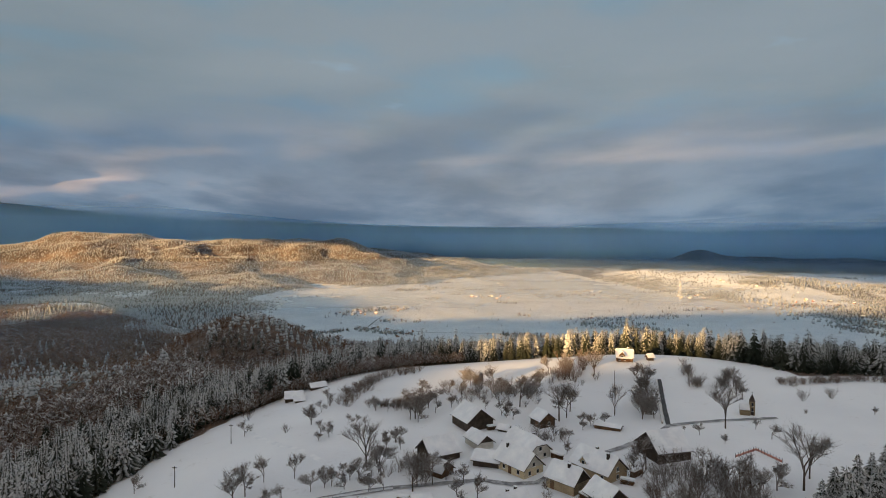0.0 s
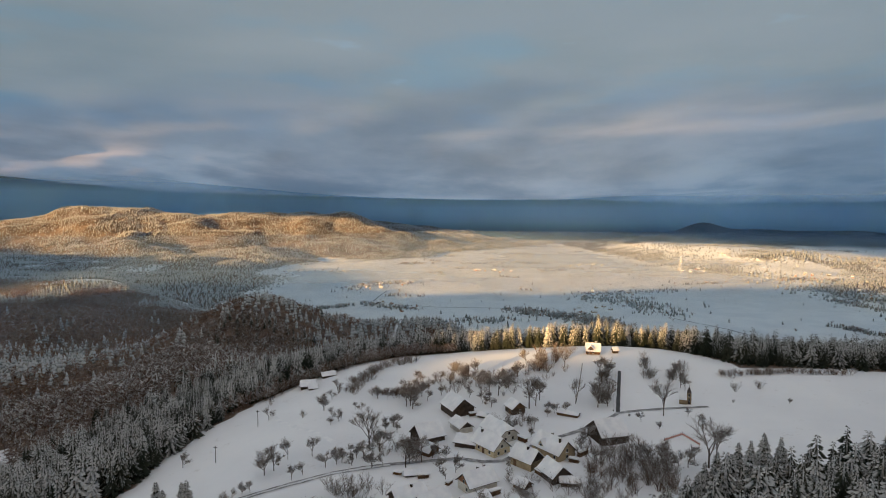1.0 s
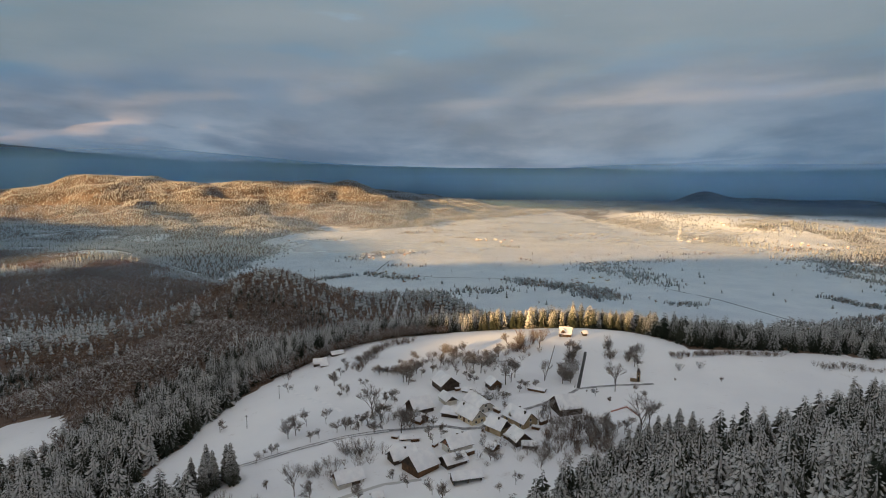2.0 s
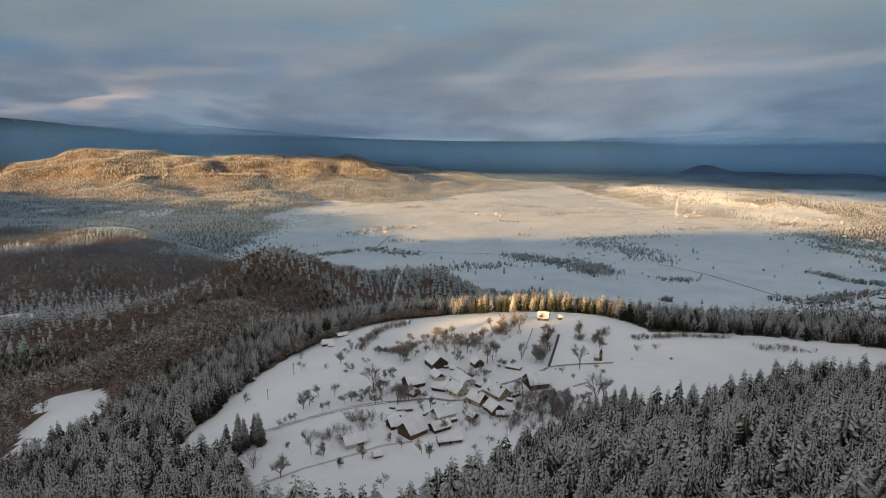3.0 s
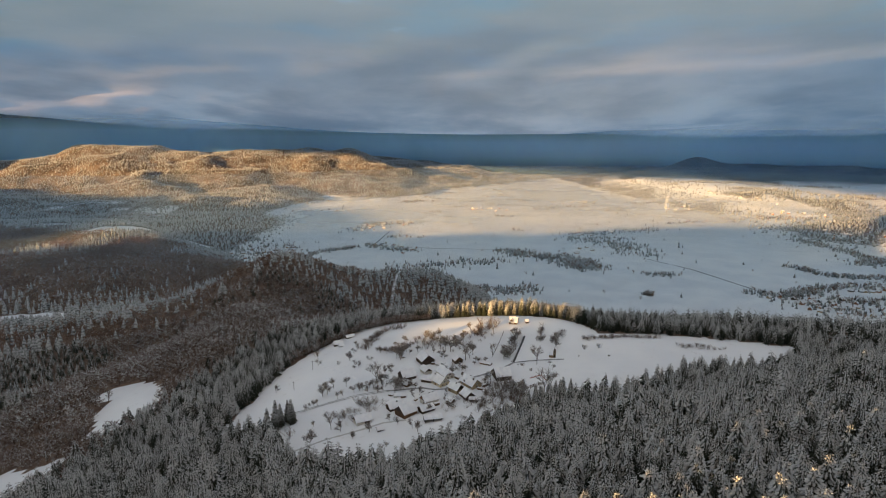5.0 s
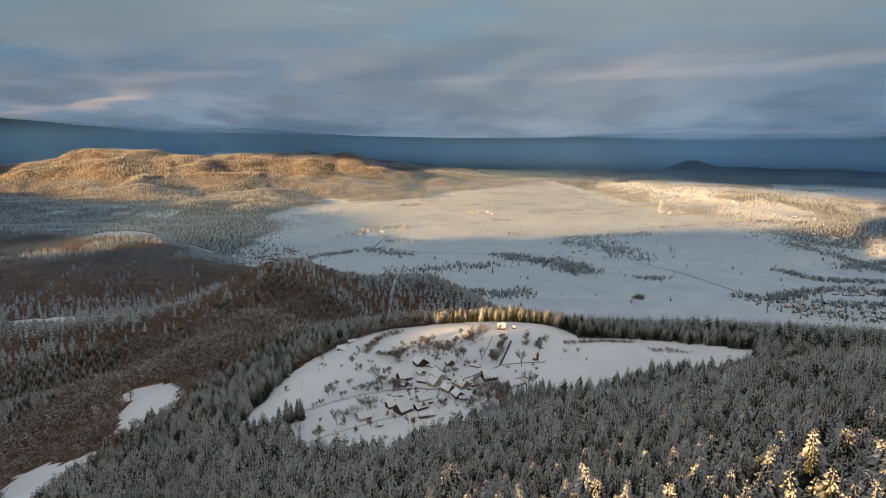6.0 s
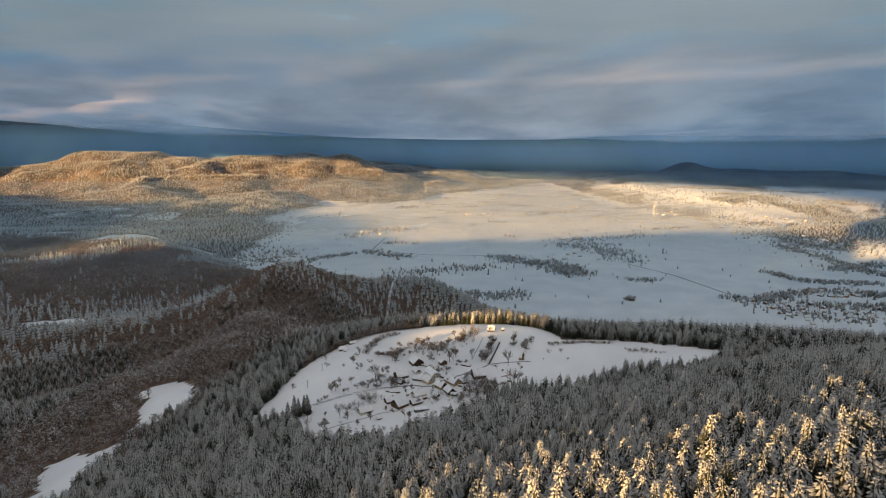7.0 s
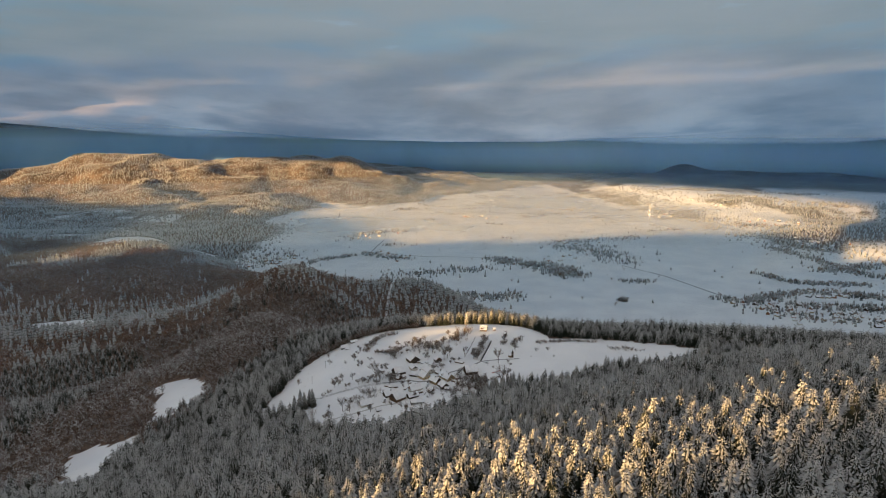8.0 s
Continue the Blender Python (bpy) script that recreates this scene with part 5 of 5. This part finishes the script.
ORCHARD_MORE = [(-31.5, 154.8, 4.9), (-28.7, 155.4, 3.1), (-19.8, 174.2, 4.1), (-8.8, 162.7, 7.6), (-5.9, 167.0, 9.1), (5.8, 182.0, 9.8), (12.1, 185.9, 7.1), (15.8, 187.8, 7.9), (18.8, 170.6, 7.9), (21.7, 168.2, 9.2), (25.7, 174.2, 8.1), (29.9, 184.2, 7.1), (34.4, 194.3, 7.5), (-13.8, 129.8, 7.3), (-10.5, 145.3, 5.2), (-14.0, 147.1, 3.5), (-17.7, 126.8, 5.1), (-21.3, 128.4, 3.6), (-19.6, 126.6, 4.1), (-24.6, 125.5, 4.6), (-14.6, 121.0, 4.4), (-11.9, 121.0, 3.9), (-1.9, 121.9, 7.9), (-5.9, 119.6, 8.7), (4.4, 122.2, 4.9),
                (6.8, 115.4, 5.6), (1.8, 126.4, 4.0), (0.8, 124.2, 5.0), (35.8, 153.1, 3.7), (38.0, 150.5, 4.2), (41.1, 151.7, 3.7), (18.6, 158.1, 4.3), (17.1, 160.3, 3.7), (53.8, 159.1, 7.8), (57.3, 173.6, 5.6), (61.8, 181.0, 6.6), (60.0, 186.0, 5.9), (54.7, 156.7, 4.5), (23.0, 138.0, 4.4), (26.0, 146.2, 3.5), (27.9, 141.7, 4.0), (29.9, 141.2, 3.4), (8.9, 190.3, 6.6), (17.3, 181.5, 5.6), (24.6, 180.7, 6.3), (-4.1, 171.4, 6.6), (-11.8, 170.8, 4.6), (-15.6, 170.4, 3.3), (-1.2, 139.6, 3.9), (-3.8, 137.2, 4.3)]
plant(FRUIT, ORCHARD_MID + ORCHARD_WEST + ORCHARD_SOUTH + ORCHARD_EAST + ORCHARD_MORE, dice)
plant(TALL, [(-16.8, 132.7, 12.0), (30.3, 155.4, 11.5), (45.3, 157.7, 9.4), (68.5, 144.9, 12.0), (67.3, 111.1, 13.5), (71.3, 116.0, 11.1), (-31.7, 86.9, 10.5), (-5.1, 121.8, 8.0), (40.0, 189.0, 8.0), (48.0, 190.0, 9.0)], dice)
plant(SHRUB, [(-42.0, 160.5, 3.2), (97.9, 162.5, 3.6), (106.5, 164.0, 3.4), (92.6, 152.7, 1.7), (60.0, 178.0, 3.0)], dice)
plant(RUST, [(-49.7, 82.7, 6.7), (-58.5, 180.0, 4.0), (50.0, 198.0, 7.0), (46.0, 196.0, 6.0), (41.0, 200.0, 5.5)], dice)


def along(points, count, wide, low, high):
    """Spots strewn along a line of the plan."""
    spans = [math.dist(a, b) for a, b in zip(points, points[1:])]
    out = []
    for _ in range(count):
        d = dice.uniform(0, sum(spans))
        for (a, b), n in zip(zip(points, points[1:]), spans):
            if d <= n:
                break
            d -= n
        w = d / n
        out.append((a[0] + (b[0] - a[0]) * w + dice.gauss(0, wide), a[1] + (b[1] - a[1]) * w + dice.gauss(0, wide), dice.uniform(low, high)))
    return out


def shrub_shapes(count, tall, seed):
    """Bare shrubs scaled to one metre, as vertices and triangles."""
    r, out = random.Random(seed), []
    for _ in range(count):
        (sv, sf), (cv, cf) = bare_shrub(r, tall, 7)
        v = np.array(sv + cv)
        f = np.array(sf + [tuple(i + len(sv) for i in t) for t in cf])
        out.append((v / v[:, 2].max(), f))
    return out


SHRUB_SHAPES, RUST_SHAPES = shrub_shapes(5, 3.6, 51), shrub_shapes(4, 3.4, 52)


def hedge(shapes, material, spots):
    """A thicket or hedge of many shrubs grown together."""
    rows = np.array([(x, y, h, 1.15) for x, y, h in spots])
    forest("hedge", "tangled bare hedge of frosted shrubs" if material is TWIGS else "brown bare hedge along the meadow", "hedge", shapes, rows, material, rng)


hedge(RUST_SHAPES, TWIGS_RUST, along([(-30, 177), (-28, 190), (-23, 206), (-10, 214)], 88, 1.6, 2.2, 3.8))
hedge(RUST_SHAPES, TWIGS_RUST, along([(-22, 176), (-8, 173), (-3, 181)], 51, 1.2, 2.0, 3.4))
hedge(SHRUB_SHAPES, TWIGS, along([(2, 186), (14, 180), (24, 176), (32, 180), (40, 192)], 60, 4.5, 2.4, 4.4))
hedge(RUST_SHAPES, TWIGS_RUST, along([(30, 184), (40, 194), (46, 204), (44, 210)], 27, 2.4, 2.6, 5.0))
hedge(SHRUB_SHAPES, TWIGS, along([(42, 120), (50, 114), (58, 108)], 51, 3.6, 2.8, 5.6))
hedge(RUST_SHAPES, TWIGS_RUST, along([(38, 112), (46, 106), (54, 100)], 37, 3.4, 2.4, 5.0))
hedge(SHRUB_SHAPES, TWIGS, along([(34, 102), (40, 97)], 23, 3.0, 2.4, 4.5))
hedge(RUST_SHAPES, TWIGS_RUST, along([(99, 178), (124.6, 180.5), (145.5, 177.1)], 90, 0.8, 1.8, 2.9))
hedge(SHRUB_SHAPES, TWIGS, along([(151.6, 163.1), (165.0, 164.0), (173.6, 159.8)], 30, 1.6, 1.8, 3.4))
hedge(SHRUB_SHAPES, TWIGS, along([(79, 199), (74, 175)], 27, 0.9, 2.0, 4.0))
hedge(SHRUB_SHAPES, TWIGS, along([(80, 172), (91, 188)], 17, 1.0, 2.4, 4.2))
hedge(SHRUB_SHAPES, TWIGS, along([(53, 158), (63, 188)], 27, 1.4, 3.0, 5.5))
hedge(SHRUB_SHAPES, TWIGS, along([(-18, 106), (-12, 104), (-22, 112)], 20, 2.4, 2.4, 4.6))
hedge(SHRUB_SHAPES, TWIGS, along([(-30, 96), (-18, 98)], 17, 2.6, 2.0, 4.4))
hedge(SHRUB_SHAPES, TWIGS, along([(18, 112), (24, 108), (20, 96)], 17, 2.0, 1.6, 3.6))
hedge(SHRUB_SHAPES, TWIGS, along([(20, 148), (28, 142)], 15, 1.6, 1.6, 3.4))
hedge(SHRUB_SHAPES, TWIGS, along([(-8, 132), (-6, 124)], 15, 1.8, 2.4, 4.4))


# ---- spruces at the edge of the hamlet's meadow ----
EDGE = [(-52.5, 98.0, 13.0), (-55.0, 101.0, 11.5), (-57.5, 97.5, 12.0), (-61.0, 101.5, 12.5), (-64.0, 98.0, 11.0), (-59.0, 94.0, 12.0),
        (57.0, 89.5, 11.5), (60.5, 92.0, 12.5), (63.5, 94.0, 11.0), (67.0, 96.5, 12.5), (70.5, 98.0, 12.0), (74.0, 99.5, 13.0), (62.0, 89.0, 13.0), (67.5, 92.5, 12.0), (72.0, 95.0, 13.5), (77.5, 99.0, 12.0), (54.0, 86.0, 10.5), (59.0, 86.5, 12.0)]
for k, (x, y, h) in enumerate(EDGE):
    ob = copy_thing(hero_spruces[k % 5], pose(x, y, float(height(x, y)) - 0.2, 0, 0, 40 * k))
    ob.scale = (h * 0.95, h * 0.95, h)

# ---- valley floor: thickets, lanes and villages ----
vr = np.random.default_rng(19)


def strewn(points, count, wide, low, high):
    return np.array([(x, y, h, vr.uniform(1.0, 1.7)) for x, y, h in along_valley(points, count, wide, low, high)])


def along_valley(points, count, wide, low, high):
    p = np.array(points, float)
    seg = np.hypot(*np.diff(p, axis=0).T)
    d = vr.uniform(0, seg.sum(), count)
    k = np.minimum(np.searchsorted(np.cumsum(seg), d), len(seg) - 1)
    w = (d - (np.cumsum(seg) - seg)[k]) / seg[k]
    q = p[k] + (p[k + 1] - p[k]) * w[:, None] + vr.normal(0, 1, (count, 2)) * wide
    return np.column_stack([q, vr.uniform(low, high, count)])


THICKETS = [
    ([(150, 1390), (188, 1377), (258, 1317), (338, 1262), (344, 1183)], 420, 22), ([(300, 1230), (350, 1200)], 160, 16), ([(379, 1609), (472, 1514), (510, 1353)], 190, 30),
    ([(-217, 1474), (-80, 1400)], 70, 12), ([(-404, 1206), (-332, 1389), (-239, 1452)], 150, 8), ([(604, 974), (664, 951), (786, 1022), (880, 1015), (960, 975)], 300, 13),
    ([(645, 913), (690, 860), (780, 820), (860, 800)], 110, 24), ([(806, 1209), (840, 1119), (918, 1096), (1000, 1090)], 170, 9), ([(1013, 1549), (1047, 1376), (1048, 1235), (1080, 1145)], 260, 14),
    ([(966, 1241), (1191, 1300), (1300, 1330)], 220, 16), ([(402, 962), (408, 968)], 22, 5), ([(396, 1656), (537, 1710), (700, 1750)], 80, 18), ([(-130, 1190), (0, 1230), (150, 1290)], 120, 20),
    ([(20, 1010), (110, 990), (190, 1000)], 150, 16), ([(-291, 1730), (-233, 1882), (-112, 1906)], 90, 26), ([(1113, 1983), (1307, 1881)], 130, 22), ([(-537, 1250), (-514, 1330), (-420, 1480)], 150, 36),
    ([(450, 1130), (520, 1115)], 30, 10), ([(720, 930), (800, 900), (900, 900)], 130, 16),
]
for _ in range(46):
    hx, hy, run_, tilt = vr.uniform(-250, 1150), vr.uniform(1450, 3300), vr.uniform(40, 150), vr.uniform(-0.5, 0.5)
    THICKETS.append(([(hx, hy), (hx + run_, hy + tilt * run_)], int(run_ / 6), 7))
spots = np.concatenate([strewn(p, int(1.6 * n), w, 5, 11) for p, n, w in THICKETS])
spots = spots[height(spots[:, 0], spots[:, 1]) < VALLEY + 14]
lone = np.column_stack([vr.uniform(-350, 1300, 210), vr.uniform(900, 2300, 210), vr.uniform(6, 11, 210), vr.uniform(1.0, 1.6, 210)])
lone = lone[height(lone[:, 0], lone[:, 1]) < VALLEY + 3]
spots = np.concatenate([spots, lone])
leafy_ = vr.uniform(0, 1, len(spots)) < 0.3
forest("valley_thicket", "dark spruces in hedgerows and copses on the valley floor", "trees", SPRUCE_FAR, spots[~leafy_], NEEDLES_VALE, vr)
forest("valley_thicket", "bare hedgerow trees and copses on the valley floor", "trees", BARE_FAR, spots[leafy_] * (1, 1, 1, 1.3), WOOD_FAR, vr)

for lane in ([(499, 1315), (573, 1185), (626, 996), (640, 960)], [(-396, 2051), (-430, 2300), (-447, 2434)], [(-196, 1490), (-176, 1723)], [(860, 800), (930, 860), (1010, 960)], [(-185, 1479), (-20, 1440), (180, 1420)]):
    ribbon("road", lane, 3.4, ROAD, 0.25, "thin dark country road across the snowy valley", "road")


def valley_house_kind(wall_mat, length, width, eave, rise):
    root = hollow("valley_house", "small pale village house with a snowy roof", "house", "houses in the valley villages")
    bm = bmesh.new()
    hl, hw = length / 2, width / 2
    ring = [(-hw, -0.6), (hw, -0.6), (hw, eave), (0, eave + rise), (-hw, eave)]
    a = [bm.verts.new((-hl, p, q)) for p, q in ring]
    b = [bm.verts.new((hl, p, q)) for p, q in ring]
    bm.faces.new(a[::-1])
    bm.faces.new(b)
    for i in range(5):
        bm.faces.new((a[i], a[(i + 1) % 5], b[(i + 1) % 5], b[i]))
    bmesh.ops.recalc_face_normals(bm, faces=bm.faces)
    part("wall", bm_mesh("wall", bm, wall_mat), root)
    for side in (-1, 1):
        bm = bmesh.new()
        e = 0.5
        ps = [(0, eave + rise + 0.05), (side * (hw + e), eave - e * rise / hw + 0.05), (side * (hw + e), eave - e * rise / hw + 0.45), (0, eave + rise + 0.5)]
        a = [bm.verts.new((-hl - e, p, q)) for p, q in ps]
        b = [bm.verts.new((hl + e, p, q)) for p, q in ps]
        bm.faces.new(a)
        bm.faces.new(b[::-1])
        for i in range(4):
            bm.faces.new((a[i], b[i], b[(i + 1) % 4], a[(i + 1) % 4]))
        bmesh.ops.recalc_face_normals(bm, faces=bm.faces)
        part("roof", bm_mesh("roof", bm, SNOW), root)
    part("chimney", box_mesh("chimney", -0.35, 0.35, 0.4, 1.0, eave + rise * 0.6, eave + rise + 1.0, BRICK), root)
    return [root, False]


HOUSES = [valley_house_kind(PLASTER_PALE, 7.6, 6, 2.8, 2.6), valley_house_kind(PLASTER_OCHRE, 9.4, 6.4, 2.6, 2.8), valley_house_kind(PLANK, 10, 7, 2.7, 3.0), valley_house_kind(BRICK, 7, 6, 3.4, 2.5)]
VILLAGES = [([(650, 930), (700, 880), (780, 840), (850, 830)], 64, 26), ([(520, 2500), (640, 2520)], 14, 32), ([(300, 2900), (420, 2920)], 12, 36), ([(880, 2250), (1000, 2300)], 12, 40), ([(100, 2300), (220, 2280)], 12, 32), ([(-291, 1730), (-233, 1860), (-112, 1900)], 34, 26), ([(-185, 1479), (-81, 1430)], 18, 26), ([(-530, 1260), (-500, 1330), (-420, 1480)], 34, 36),
            ([(-610, 2150), (-480, 2230), (-350, 2250)], 20, 26), ([(396, 1656), (537, 1710)], 14, 24), ([(1110, 1590), (1150, 1530), (1190, 1490)], 20, 26), ([(1063, 2416), (1210, 2193), (1297, 1990)], 18, 70),
            ([(260, 1340), (400, 1400)], 14, 30), ([(780, 1010), (900, 1000)], 16, 16)]
for line, count, wide in VILLAGES:
    for x, y, _ in along_valley(line, int(0.95 * count), wide, 0, 1):
        pick = HOUSES[int(vr.integers(0, len(HOUSES)))]
        spot = pose(x, y, float(height(x, y)), 0, 0, float(vr.uniform(0, 180)))
        if pick[1]:
            copy_thing(pick[0], spot)
        else:
            pick[0].matrix_basis, pick[1] = spot, True

# steam rising from a chimney far out in the valley
pv, pf = tube([(0, 0, 0), (2, 1, 18), (-2, 0, 36), (3, 2, 56), (1, 0, 74)], [2, 4, 5, 6, 3], 10)
PLUME = mist_material("steam", 0.22, 25, 0.2, 0.55)
tagged(new("steam_plume", mesh_of("steam_plume", pv + (849, 2155, VALLEY), pf, PLUME)), "white column of steam standing over the valley", "steam", kind="stuff")
